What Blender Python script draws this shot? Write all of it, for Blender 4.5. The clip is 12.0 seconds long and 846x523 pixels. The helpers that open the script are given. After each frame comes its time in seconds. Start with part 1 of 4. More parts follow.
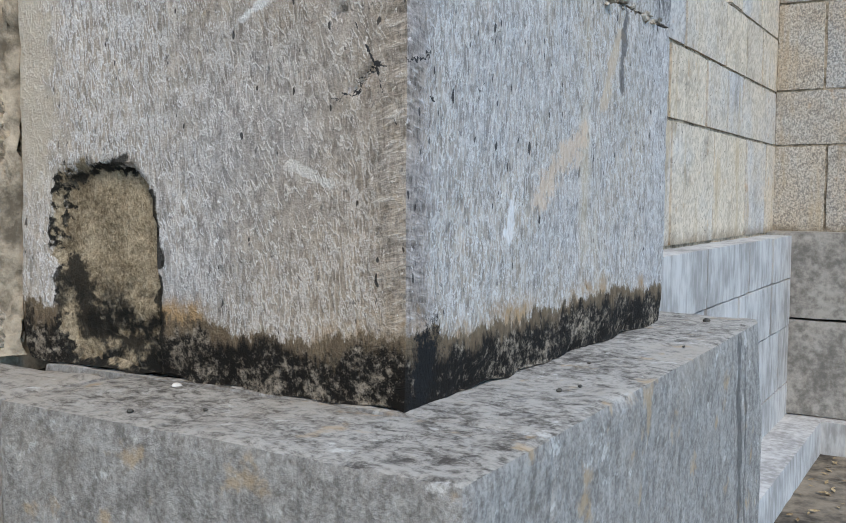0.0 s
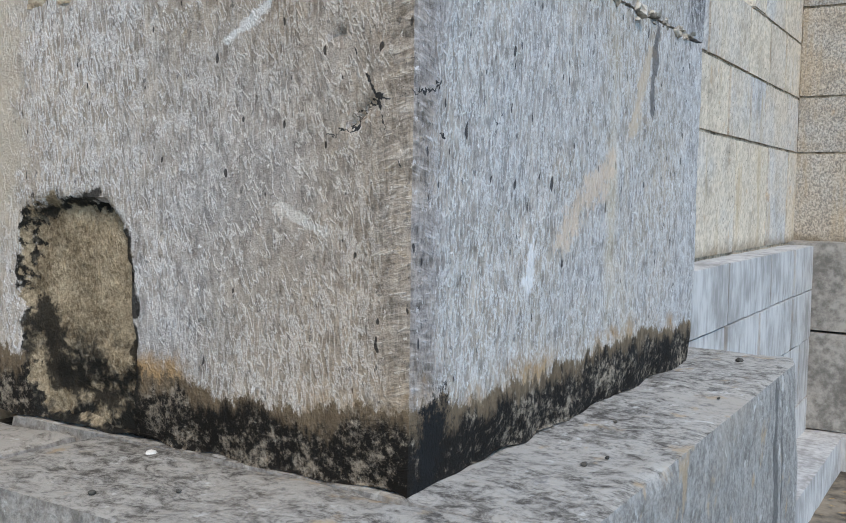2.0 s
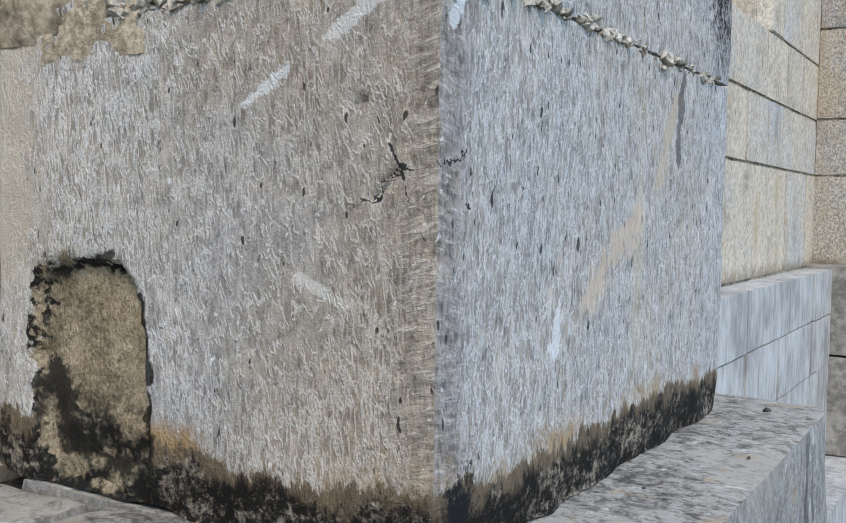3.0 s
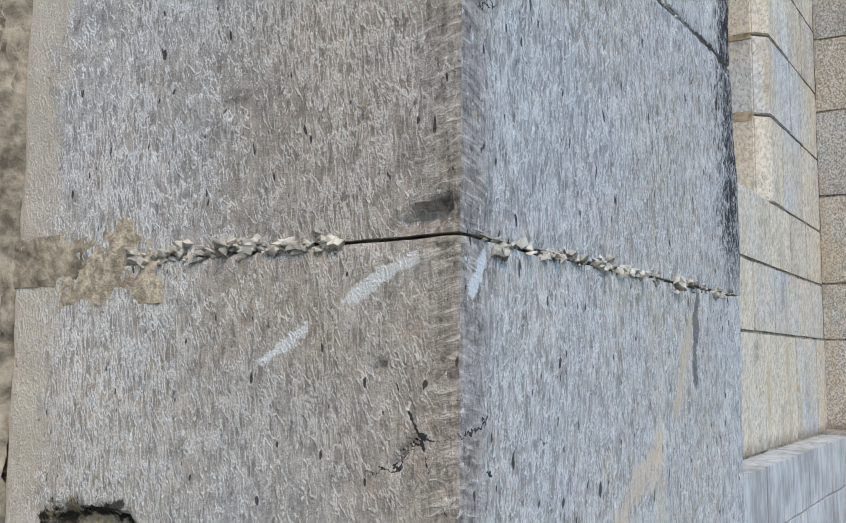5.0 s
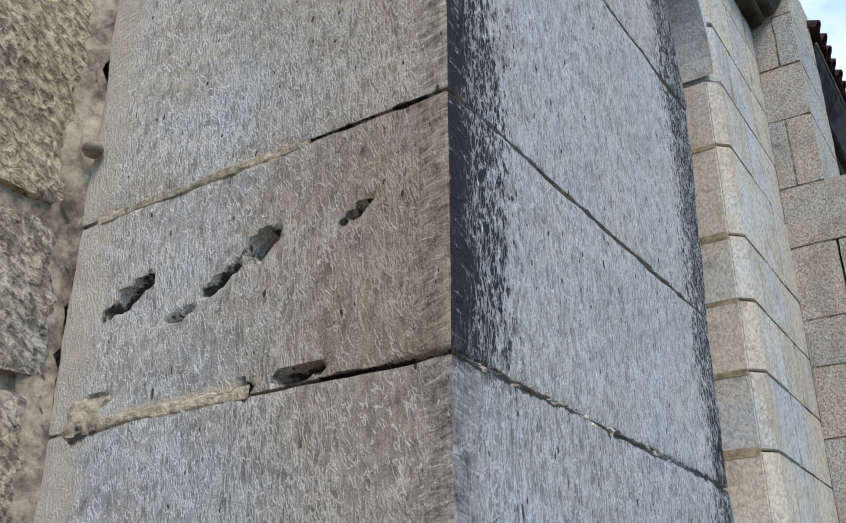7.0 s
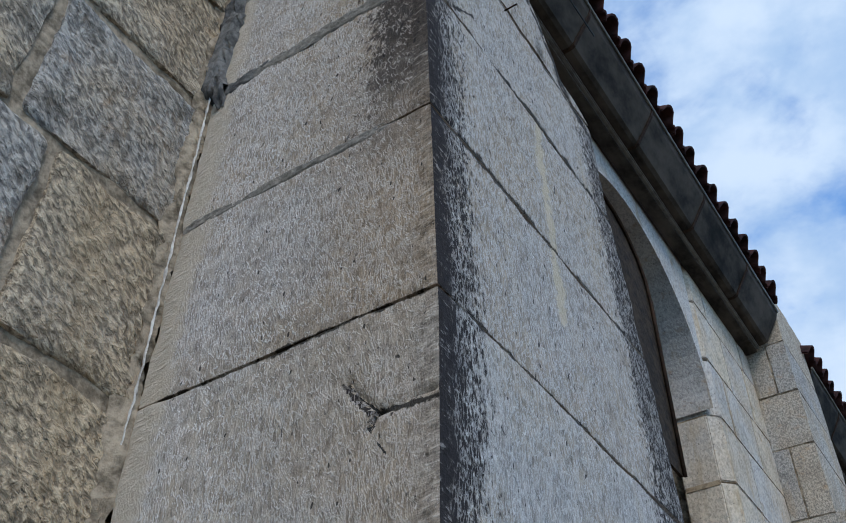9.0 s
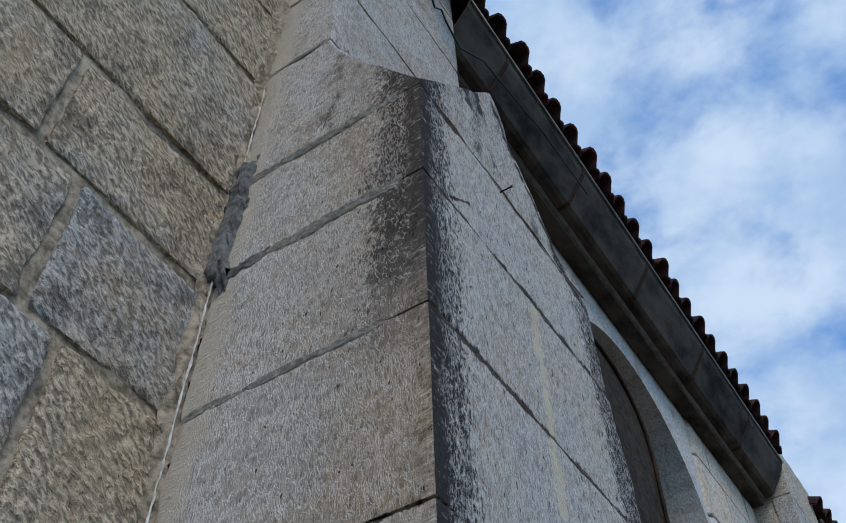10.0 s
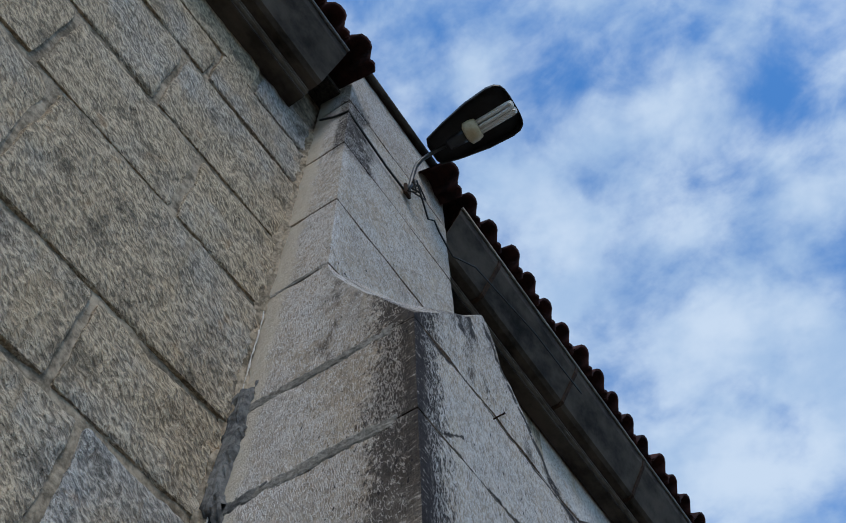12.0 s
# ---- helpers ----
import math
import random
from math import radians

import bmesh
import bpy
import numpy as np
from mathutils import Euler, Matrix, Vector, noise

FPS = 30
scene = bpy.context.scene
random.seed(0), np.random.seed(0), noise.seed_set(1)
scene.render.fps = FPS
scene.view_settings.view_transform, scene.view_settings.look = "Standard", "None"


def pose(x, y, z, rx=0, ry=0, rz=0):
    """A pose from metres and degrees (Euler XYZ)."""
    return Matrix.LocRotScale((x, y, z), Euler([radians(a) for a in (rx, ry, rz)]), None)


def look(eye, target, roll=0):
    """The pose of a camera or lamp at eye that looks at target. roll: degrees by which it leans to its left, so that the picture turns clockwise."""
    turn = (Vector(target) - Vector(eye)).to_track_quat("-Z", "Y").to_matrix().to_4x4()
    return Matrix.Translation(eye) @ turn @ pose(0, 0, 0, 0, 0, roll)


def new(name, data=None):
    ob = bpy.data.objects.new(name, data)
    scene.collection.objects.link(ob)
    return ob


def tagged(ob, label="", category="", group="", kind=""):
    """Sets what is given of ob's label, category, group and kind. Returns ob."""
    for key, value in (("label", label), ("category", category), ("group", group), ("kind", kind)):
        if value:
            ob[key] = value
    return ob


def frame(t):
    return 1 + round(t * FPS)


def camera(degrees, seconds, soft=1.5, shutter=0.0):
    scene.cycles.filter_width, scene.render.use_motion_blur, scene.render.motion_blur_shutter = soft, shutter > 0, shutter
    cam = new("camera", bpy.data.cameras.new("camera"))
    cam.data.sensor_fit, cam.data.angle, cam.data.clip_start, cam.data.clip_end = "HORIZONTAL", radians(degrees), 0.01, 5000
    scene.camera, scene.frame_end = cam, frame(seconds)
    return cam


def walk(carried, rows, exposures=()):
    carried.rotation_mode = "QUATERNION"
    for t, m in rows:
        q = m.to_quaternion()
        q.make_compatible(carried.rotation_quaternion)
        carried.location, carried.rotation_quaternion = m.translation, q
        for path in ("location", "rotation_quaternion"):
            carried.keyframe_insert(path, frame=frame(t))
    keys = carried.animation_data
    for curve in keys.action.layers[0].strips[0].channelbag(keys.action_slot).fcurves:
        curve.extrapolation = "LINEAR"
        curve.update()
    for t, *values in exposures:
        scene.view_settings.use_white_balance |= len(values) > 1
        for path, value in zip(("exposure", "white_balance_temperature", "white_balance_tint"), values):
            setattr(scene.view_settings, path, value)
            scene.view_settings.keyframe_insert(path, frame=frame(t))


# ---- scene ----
cam = camera(48.8, 12.0, soft=1.0)
PATH = [
    (0, (0.52, -0.822, 1.526), (-0.516, 0.883, 1.39), 0.4),
    (0.5, (0.511, -0.805, 1.532), (-0.527, 0.899, 1.399), 0.5),
    (1, (0.492, -0.768, 1.541), (-0.551, 0.934, 1.406), 0.6),
    (1.5, (0.469, -0.731, 1.559), (-0.581, 0.966, 1.421), 0.7),
    (2, (0.452, -0.704, 1.577), (-0.605, 0.988, 1.435), 0.9),
    (2.5, (0.438, -0.688, 1.599), (-0.63, 0.997, 1.458), 0.9),
    (2.7, (0.431, -0.679, 1.611), (-0.644, 1.003, 1.478), 0.9),
    (4.3, (0.402, -0.679, 1.691), (-0.691, 0.995, 1.743), 0.6),
    (4.5, (0.4, -0.681, 1.697), (-0.694, 0.991, 1.785), 0.4),
    (5, (0.407, -0.68, 1.733), (-0.683, 0.984, 1.941), 0.5),
    (5.5, (0.415, -0.686, 1.777), (-0.668, 0.958, 2.131), 0.2),
    (6, (0.425, -0.7, 1.833), (-0.641, 0.911, 2.35), -0.0),
    (6.5, (0.441, -0.715, 1.876), (-0.606, 0.857, 2.532), -0.1),
    (7, (0.461, -0.739, 1.934), (-0.555, 0.778, 2.75), -0.1),
    (7.5, (0.484, -0.754, 1.992), (-0.493, 0.701, 2.956), -0.3),
    (7.7, (0.493, -0.765, 2.014), (-0.465, 0.662, 3.038), -0.4),
    (9.3, (0.587, -0.904, 2.15), (-0.226, 0.287, 3.536), 0.9),
    (9.5, (0.597, -0.918, 2.16), (-0.194, 0.242, 3.585), 0.9),
    (10, (0.623, -0.956, 2.196), (-0.104, 0.108, 3.726), 0.6),
    (10.5, (0.66, -1.005, 2.218), (-0.002, -0.032, 3.835), 0.5),
    (11, (0.685, -1.038, 2.234), (0.073, -0.137, 3.912), 0.4),
    (11.5, (0.702, -1.062, 2.239), (0.128, -0.212, 3.956), 0.1),
    (12, (0.711, -1.09, 2.227), (0.163, -0.271, 3.968), -0.1),
]
walk(cam, [(t, look(eye, target, roll)) for t, eye, target, roll in PATH],
     exposures=[(0, 0.73, 6500, 10), (5, 0.75, 6500, 10), (6.5, 0.66, 6450, 10), (7.7, 0.37, 6250, 10), (9.3, 0.02, 6100, 10), (12, -0.12, 6150, 10)])

# ---- sky and sun ----
SUN_FROM = Vector((0.70, -0.74, 1.0)).normalized()
sun = new("sun", bpy.data.lights.new("sun", "SUN"))
sun.data.energy, sun.data.angle, sun.data.color = 1.75, radians(22), (1.0, 0.86, 0.70)
sun.matrix_world = look(SUN_FROM * 40, (0, 0, 0))

world = bpy.data.worlds.new("sky")
scene.world = world
world.use_nodes = True


class Nodes:
    """Short names for building node trees."""

    def __init__(self, tree):
        self.tree = tree
        tree.nodes.clear()

    def put(self, value, socket):
        if isinstance(value, bpy.types.NodeSocket):
            self.tree.links.new(value, socket)
        else:
            socket.default_value = value

    def node(self, kind, ins=(), **props):
        n = self.tree.nodes.new(kind)
        for key, value in props.items():
            setattr(n, key, value)
        for key, value in dict(ins).items():
            self.put(value, n.inputs[key])
        return n

    def math(self, op, a, b=0.0, c=0.0, clamp=False):
        n = self.node("ShaderNodeMath", operation=op, use_clamp=clamp)
        for k, v in enumerate((a, b, c)):
            self.put(v, n.inputs[k])
        return n.outputs[0]

    def step(self, v, lo, hi, a=0.0, b=1.0):
        n = self.node("ShaderNodeMapRange", {"Value": v, "From Min": lo, "From Max": hi, "To Min": a, "To Max": b})
        n.interpolation_type = "SMOOTHSTEP"
        return n.outputs[0]

    def scaled(self, vec, s):
        n = self.node("ShaderNodeVectorMath", operation="MULTIPLY")
        self.put(vec, n.inputs[0])
        n.inputs[1].default_value = s
        return n.outputs[0]

    def noise(self, vec, scale, detail=3.0, rough=0.55, warp=0.0):
        n = self.node("ShaderNodeTexNoise", {"Vector": vec, "Scale": scale, "Detail": detail, "Roughness": rough, "Distortion": warp})
        return n.outputs["Fac"]

    def mix(self, fac, a, b, kind="MIX"):
        n = self.node("ShaderNodeMix", data_type="RGBA", blend_type=kind)
        self.put(fac, n.inputs[0])
        for v, k in ((a, 6), (b, 7)):
            self.put((*v, 1) if isinstance(v, tuple) and len(v) == 3 else v, n.inputs[k])
        return n.outputs[2]


w = Nodes(world.node_tree)
sky = w.node("ShaderNodeTexSky", sky_type="NISHITA", sun_disc=False, sun_elevation=math.asin(SUN_FROM.z),
             sun_rotation=math.atan2(SUN_FROM.x, SUN_FROM.y), air_density=1.0, dust_density=0.6, ozone_density=2.0)
way = w.node("ShaderNodeTexCoord").outputs["Generated"]
flat = w.scaled(way, (1.0, 1.0, 1.6))
clouds = w.math("ADD", w.math("MULTIPLY", w.noise(flat, 5.0, 6, 0.55, 0.3), 0.62), w.math("MULTIPLY", w.noise(flat, 13.0, 5, 0.55, 0.2), 0.38))
cover = w.step(clouds, 0.355, 0.60)
white = w.mix(w.step(w.noise(flat, 7.0, 5), 0.35, 0.65), (3.2, 4.4, 6.1), (5.0, 5.9, 7.0))
blue = w.mix(1.0, sky.outputs[0], (0.85, 1.55, 2.05), "MULTIPLY")
bg = w.node("ShaderNodeBackground", {"Color": w.mix(cover, blue, white), "Strength": 0.13})
w.tree.links.new(bg.outputs[0], w.node("ShaderNodeOutputWorld").inputs[0])


# ---- materials ----
def material(name):
    m = bpy.data.materials.new(name)
    m.use_nodes = True
    return m, Nodes(m.node_tree)


def finish(n, colour, rough, bump=None, strength=0.5, distance=0.004, metal=0.0):
    b = n.node("ShaderNodeBsdfPrincipled", {"Base Color": colour if not isinstance(colour, tuple) else (*colour, 1), "Roughness": rough, "Metallic": metal, "Specular IOR Level": 0.5 if rough < 0.7 else 0.12})
    if bump is not None:
        n.tree.links.new(n.node("ShaderNodeBump", {"Height": bump, "Strength": strength, "Distance": distance}).outputs[0], b.inputs["Normal"])
    n.tree.links.new(b.outputs[0], n.node("ShaderNodeOutputMaterial").inputs[0])


def place(n):
    p = n.node("ShaderNodeNewGeometry").outputs["Position"]
    s = n.node("ShaderNodeSeparateXYZ", {0: p})
    return p, s.outputs[0], s.outputs[1], s.outputs[2]


def streak(n, u, v, a, b, wide, ragged):
    """A mask along the line from a to b in the plane of u and v, with a ragged edge."""
    (au, av), (bu, bv) = a, b
    du, dv = bu - au, bv - av
    pu, pv = n.math("SUBTRACT", u, au), n.math("SUBTRACT", v, av)
    t = n.math("DIVIDE", n.math("ADD", n.math("MULTIPLY", pu, du), n.math("MULTIPLY", pv, dv)), du * du + dv * dv, clamp=True)
    eu, ev = n.math("SUBTRACT", pu, n.math("MULTIPLY", t, du)), n.math("SUBTRACT", pv, n.math("MULTIPLY", t, dv))
    d = n.math("SQRT", n.math("ADD", n.math("MULTIPLY", eu, eu), n.math("MULTIPLY", ev, ev)))
    return n.step(n.math("ADD", d, n.math("MULTIPLY", n.math("SUBTRACT", ragged, 0.5), wide * 4.5)), wide, wide * 0.4)


def tooled_stone(name, floor_z, top_z, tint=(1.0, 1.0, 1.0)):
    """Grey limestone of the buttress between two heights: upright tooling, a drafted margin along the corner, moulds and rust."""
    m, n = material(name)
    here = lambda a, b: max(a[1], b[1]) > floor_z and min(a[1], b[1]) < top_z
    p, x, y, z = place(n)
    both = lambda a, b: n.math("MULTIPLY", a, b)
    broad, mid, rag = n.noise(p, 2.6, 4), n.noise(p, 13, 5, 0.6), n.noise(p, 26, 4, 0.7)
    own = n.node("ShaderNodeObjectInfo").outputs["Random"]
    facing = n.node("ShaderNodeSeparateXYZ", {0: n.node("ShaderNodeNewGeometry").outputs["True Normal"]}).outputs[0]
    side_x = n.math("ADD", x, n.math("MULTIPLY", n.math("MAXIMUM", n.math("SUBTRACT", z, 2.95), 0.0), 0.035))
    on_b = both(n.step(facing, 0.60, 0.75), n.step(x, -0.25, -0.2))
    on_a = n.math("SUBTRACT", n.step(y, 0.05, 0.03), on_b, clamp=True)

    def turned(angle, axis="Y_AXIS"):
        return n.node("ShaderNodeVectorRotate", {0: p, 3: angle}, rotation_type=axis).outputs[0]

    def ridge(vec, scale, detail, wide, warp=0.0):
        """Thin wandering ridges, as a chisel leaves them."""
        return n.step(n.math("ABSOLUTE", n.math("SUBTRACT", n.noise(vec, scale, detail, 0.5, warp), 0.5)), wide, wide * 0.15)

    def aslant(tilt, along, over):
        """Strokes that slope away from the corner."""
        v = n.math("ADD", z, n.math("MULTIPLY", away, tilt))
        c = n.node("ShaderNodeCombineXYZ", {0: n.math("MULTIPLY", away, along), 1: n.math("MULTIPLY", v, over), 2: n.math("MULTIPLY", on_b, 7.0)})
        return n.noise(c.outputs[0], 1.0, 3, 0.6, 0.5)
    away = n.math("MAXIMUM", n.math("MULTIPLY", side_x, -1), y)
    lines = ridge(n.scaled(turned(0.06), (1, 1, 0.24)), 125, 3, 0.075, 0.25)
    flecks = both(ridge(n.scaled(turned(0.34), (1, 1, 0.36)), 104, 3, 0.058, 0.15), n.step(n.noise(p, 40, 3, 0.6), 0.42, 0.54))
    grooves = n.noise(n.scaled(p, (1, 1, 0.20)), 205, 4, 0.65)
    chips = n.noise(n.scaled(turned(-0.30), (1, 1, 0.55)), 105, 4, 0.7)
    pits = n.noise(n.scaled(p, (1, 1, 0.42)), 95, 1, 0.5)
    fine = n.noise(p, 330, 4, 0.75)
    cloud = n.noise(n.scaled(p, (1, 1, 0.7)), 46, 5, 0.68)
    patchy = n.step(n.math("ADD", n.noise(p, 5.5, 3), n.math("MULTIPLY", on_b, 0.16)), 0.40, 0.58)
    strokes = aslant(0.22, 34.0, 120.0)
    margin = n.math("MAXIMUM", n.math("MULTIPLY", n.step(n.math("ADD", away, n.math("MULTIPLY", mid, 0.07)), 0.092, 0.055), 0.75), both(n.step(n.math("ADD", x, n.math("MULTIPLY", mid, 0.05)), -0.545, -0.575), n.step(z, 2.6, 3.0)))
    pale = n.mix(margin, n.math("MAXIMUM", both(lines, n.math("ADD", n.math("MULTIPLY", patchy, 0.75), 0.12)), flecks), n.step(strokes, 0.55, 0.70, 0.0, 0.85))
    body = n.mix(n.step(n.math("ADD", broad, n.math("MULTIPLY", mid, 0.3)), 0.48, 0.80), (0.384, 0.368, 0.352), (0.392, 0.346, 0.288))
    body = n.mix(1.0, body, n.mix(own, (0.93, 0.93, 0.95), (1.06, 1.05, 1.03)), "MULTIPLY")
    body = n.mix(1.0, body, tint, "MULTIPLY")
    shade = n.math("ADD", n.math("ADD", n.step(cloud, 0.30, 0.70, 0.62, 1.14), n.step(grooves, 0.34, 0.66, -0.15, 0.15)), n.math("MULTIPLY", n.math("SUBTRACT", fine, 0.5), 0.55))
    shade = n.math("ADD", shade, n.math("MULTIPLY", margin, n.step(strokes, 0.38, 0.58, -0.42, 0.08)))
    mul = n.node("ShaderNodeVectorMath", operation="SCALE")
    n.put(body, mul.inputs[0]), n.put(shade, mul.inputs[3])
    tone = mul.outputs[0]
    tone = n.mix(n.math("MULTIPLY", pale, n.step(fine, 0.32, 0.60, 0.15, 0.90)), tone, (0.63, 0.615, 0.595))
    tone = n.mix(n.math("MULTIPLY", n.step(chips, 0.62, 0.67), 0.8), tone, (0.70, 0.69, 0.67))
    tone = n.mix(n.math("MULTIPLY", n.step(chips, 0.39, 0.32), 0.75), tone, (0.12, 0.118, 0.118))
    tone = n.mix(n.math("MULTIPLY", n.step(pits, 0.285, 0.255), 0.9), tone, (0.035, 0.034, 0.035))
    grain = n.math("ADD", n.math("MULTIPLY", cloud, 0.5), n.math("MULTIPLY", pale, 0.5))
    tone = n.mix(both(on_b, n.step(n.math("ADD", y, n.math("MULTIPLY", mid, 0.06)), 0.100, 0.060)), tone, n.mix(1.0, tone, (0.86, 0.83, 0.83), "MULTIPLY"))
    ochre = n.step(n.noise(n.scaled(p, (1, 1, 0.14)), 6.5, 4, 0.6), 0.60, 0.74)
    tone = n.mix(n.math("MULTIPLY", ochre, 0.45), tone, (0.52, 0.43, 0.29))
    tone = n.mix(n.math("MULTIPLY", n.step(rag, 0.66, 0.76), 0.5), tone, (0.50, 0.40, 0.27))
    tone = n.mix(n.math("MULTIPLY", both(on_a, n.step(n.math("ADD", x, n.math("MULTIPLY", broad, 0.2)), -0.30, 0.05)), 0.8), tone, n.mix(1.0, tone, (0.97, 0.89, 0.80), "MULTIPLY"))
    # the front is paler towards the wall, and one block of it is browner near the corner
    tone = n.mix(both(on_a, n.step(n.math("ADD", x, n.math("MULTIPLY", broad, 0.3)), -0.05, -0.35)), tone, n.mix(1.0, tone, (1.16, 1.16, 1.17), "MULTIPLY"))
    if floor_z < 2.4 < top_z:
        tone = n.mix(n.math("MULTIPLY", both(both(on_a, n.step(n.math("ADD", x, n.math("MULTIPLY", mid, 0.35)), -0.20, 0.14)), both(n.step(z, 2.222, 2.23), n.step(z, 2.537, 2.533))), 0.75), tone, n.mix(1.0, tone, (0.80, 0.70, 0.60), "MULTIPLY"))
    # pale veins and ochre smears
    for a, b, wide, hue, u, where in (((-0.225, 1.728), (-0.170, 1.762), 0.006, (0.72, 0.72, 0.70), x, on_a), ((-0.125, 1.785), (-0.050, 1.822), 0.007, (0.70, 0.68, 0.65), x, on_a),
                                      ((-0.155, 1.562), (-0.100, 1.540), 0.008, (0.60, 0.57, 0.52), x, on_a), ((0.02, 1.79), (0.04, 1.825), 0.008, (0.68, 0.68, 0.68), y, on_b),
                                      ((0.57, 1.675), (0.64, 1.79), 0.017, (0.50, 0.40, 0.29), y, on_b), ((0.33, 1.53), (0.49, 1.615), 0.026, (0.58, 0.455, 0.34), y, on_b),
                                      ((0.245, 1.485), (0.250, 1.52), 0.016, (0.72, 0.71, 0.70), y, on_b), ((0.487, 3.88), (0.46, 3.25), 0.024, (0.60, 0.51, 0.36), y, on_b), ((-0.42, 2.531), (-0.22, 2.531), 0.006, (0.60, 0.50, 0.38), x, on_a), ((-0.55, 2.236), (-0.26, 2.24), 0.007, (0.58, 0.47, 0.34), x, on_a), ((0.645, 1.70), (0.665, 1.83), 0.012, (0.06, 0.058, 0.06), y, on_b)):
        if here(a, b):
            tone = n.mix(n.math("MULTIPLY", both(streak(n, u, z, a, b, wide, rag), where), 0.72), tone, hue)
    # beige mortar wash at the edge against the wall
    wash = both(both(n.step(n.math("ADD", x, n.math("MULTIPLY", n.math("ADD", mid, rag), 0.10)), -0.44, -0.485), on_a), n.step(z, 1.45, 1.6))
    tone = n.mix(n.math("MULTIPLY", wash, 0.8), tone, n.mix(rag, (0.42, 0.36, 0.28), (0.62, 0.55, 0.44)))
    if floor_z < 1.6:
        # mould creeping up from the ledge, with a rusty rim
        wander = n.math("ADD", n.math("MULTIPLY", n.noise(n.scaled(p, (1, 1, 0.45)), 30, 6, 0.8), 0.09), n.math("MULTIPLY", n.noise(p, 6, 2), 0.05))
        up = n.math("SUBTRACT", z, n.math("ADD", wander, 1.305))
        tone = n.mix(both(n.step(n.math("ADD", up, n.math("MULTIPLY", n.math("SUBTRACT", rag, 0.5), 0.05)), 0.034, 0.008), n.step(n.noise(p, 7, 5, 0.7), 0.46, 0.66)), tone, n.mix(rag, (0.22, 0.13, 0.06), (0.48, 0.33, 0.18)))
        dirt = n.mix(n.step(n.math("ADD", n.noise(p, 95, 5, 0.8), n.math("MULTIPLY", n.noise(p, 11, 4, 0.7), 0.8)), 0.89, 1.15), (0.015, 0.013, 0.011), (0.34, 0.285, 0.22))
        brown = n.mix(n.noise(n.scaled(p, (1, 1, 0.4)), 48, 4, 0.7), (0.035, 0.026, 0.018), (0.26, 0.195, 0.125))
        dirt = n.mix(n.step(n.math("ADD", up, n.math("MULTIPLY", n.math("SUBTRACT", n.noise(n.scaled(p, (1, 1, 0.3)), 24, 4, 0.7), 0.5), 0.10)), -0.028, -0.004), dirt, brown)
        tone = n.mix(n.step(up, 0.004, -0.004), tone, dirt)
        tone = n.mix(both(streak(n, y, z, (0.035, 1.30), (0.045, 1.365), 0.030, n.noise(p, 55, 5, 0.8)), on_b), tone, (0.015, 0.015, 0.015))
        # the hollow at the foot
        hx, hz = n.math("DIVIDE", n.math("ADD", n.math("ADD", x, 0.468), n.math("MULTIPLY", n.math("SUBTRACT", z, 1.43), 0.05)), 0.102), n.math("DIVIDE", n.math("SUBTRACT", z, 1.425), 0.146)
        h4 = lambda v: n.math("POWER", n.math("ABSOLUTE", v), 3.4)
        ring = n.math("ADD", n.math("ADD", h4(hx), h4(hz)), n.math("ADD", n.math("MULTIPLY", n.math("SUBTRACT", n.noise(p, 11, 3), 0.5), 1.5), n.math("MULTIPLY", n.math("SUBTRACT", n.noise(p, 48, 4, 0.7), 0.5), 1.3)))
        inside = both(n.step(ring, 1.0, 0.90), on_a)
        sand = n.mix(n.step(n.math("ADD", n.math("MULTIPLY", n.noise(p, 160, 4, 0.8), 0.6), n.math("MULTIPLY", n.noise(p, 19, 4), 0.4)), 0.32, 0.68), (0.095, 0.070, 0.042), (0.48, 0.39, 0.265))
        tone = n.mix(inside, tone, sand)
        edge_in = n.step(n.math("ABSOLUTE", n.math("SUBTRACT", ring, 0.95)), 0.20, 0.09)
        low = both(n.step(n.math("ADD", z, n.math("MULTIPLY", rag, 0.16)), 1.505, 1.44), n.step(n.noise(p, 16, 4, 0.65), 0.40, 0.52))
        tone = n.mix(both(n.math("MAXIMUM", both(edge_in, n.step(n.noise(p, 17, 5, 0.7), 0.46, 0.53)), both(low, n.step(ring, 1.2, 1.0))), on_a), tone, n.mix(n.step(n.noise(p, 80, 3), 0.5, 0.7), (0.016, 0.015, 0.013), (0.12, 0.105, 0.08)))
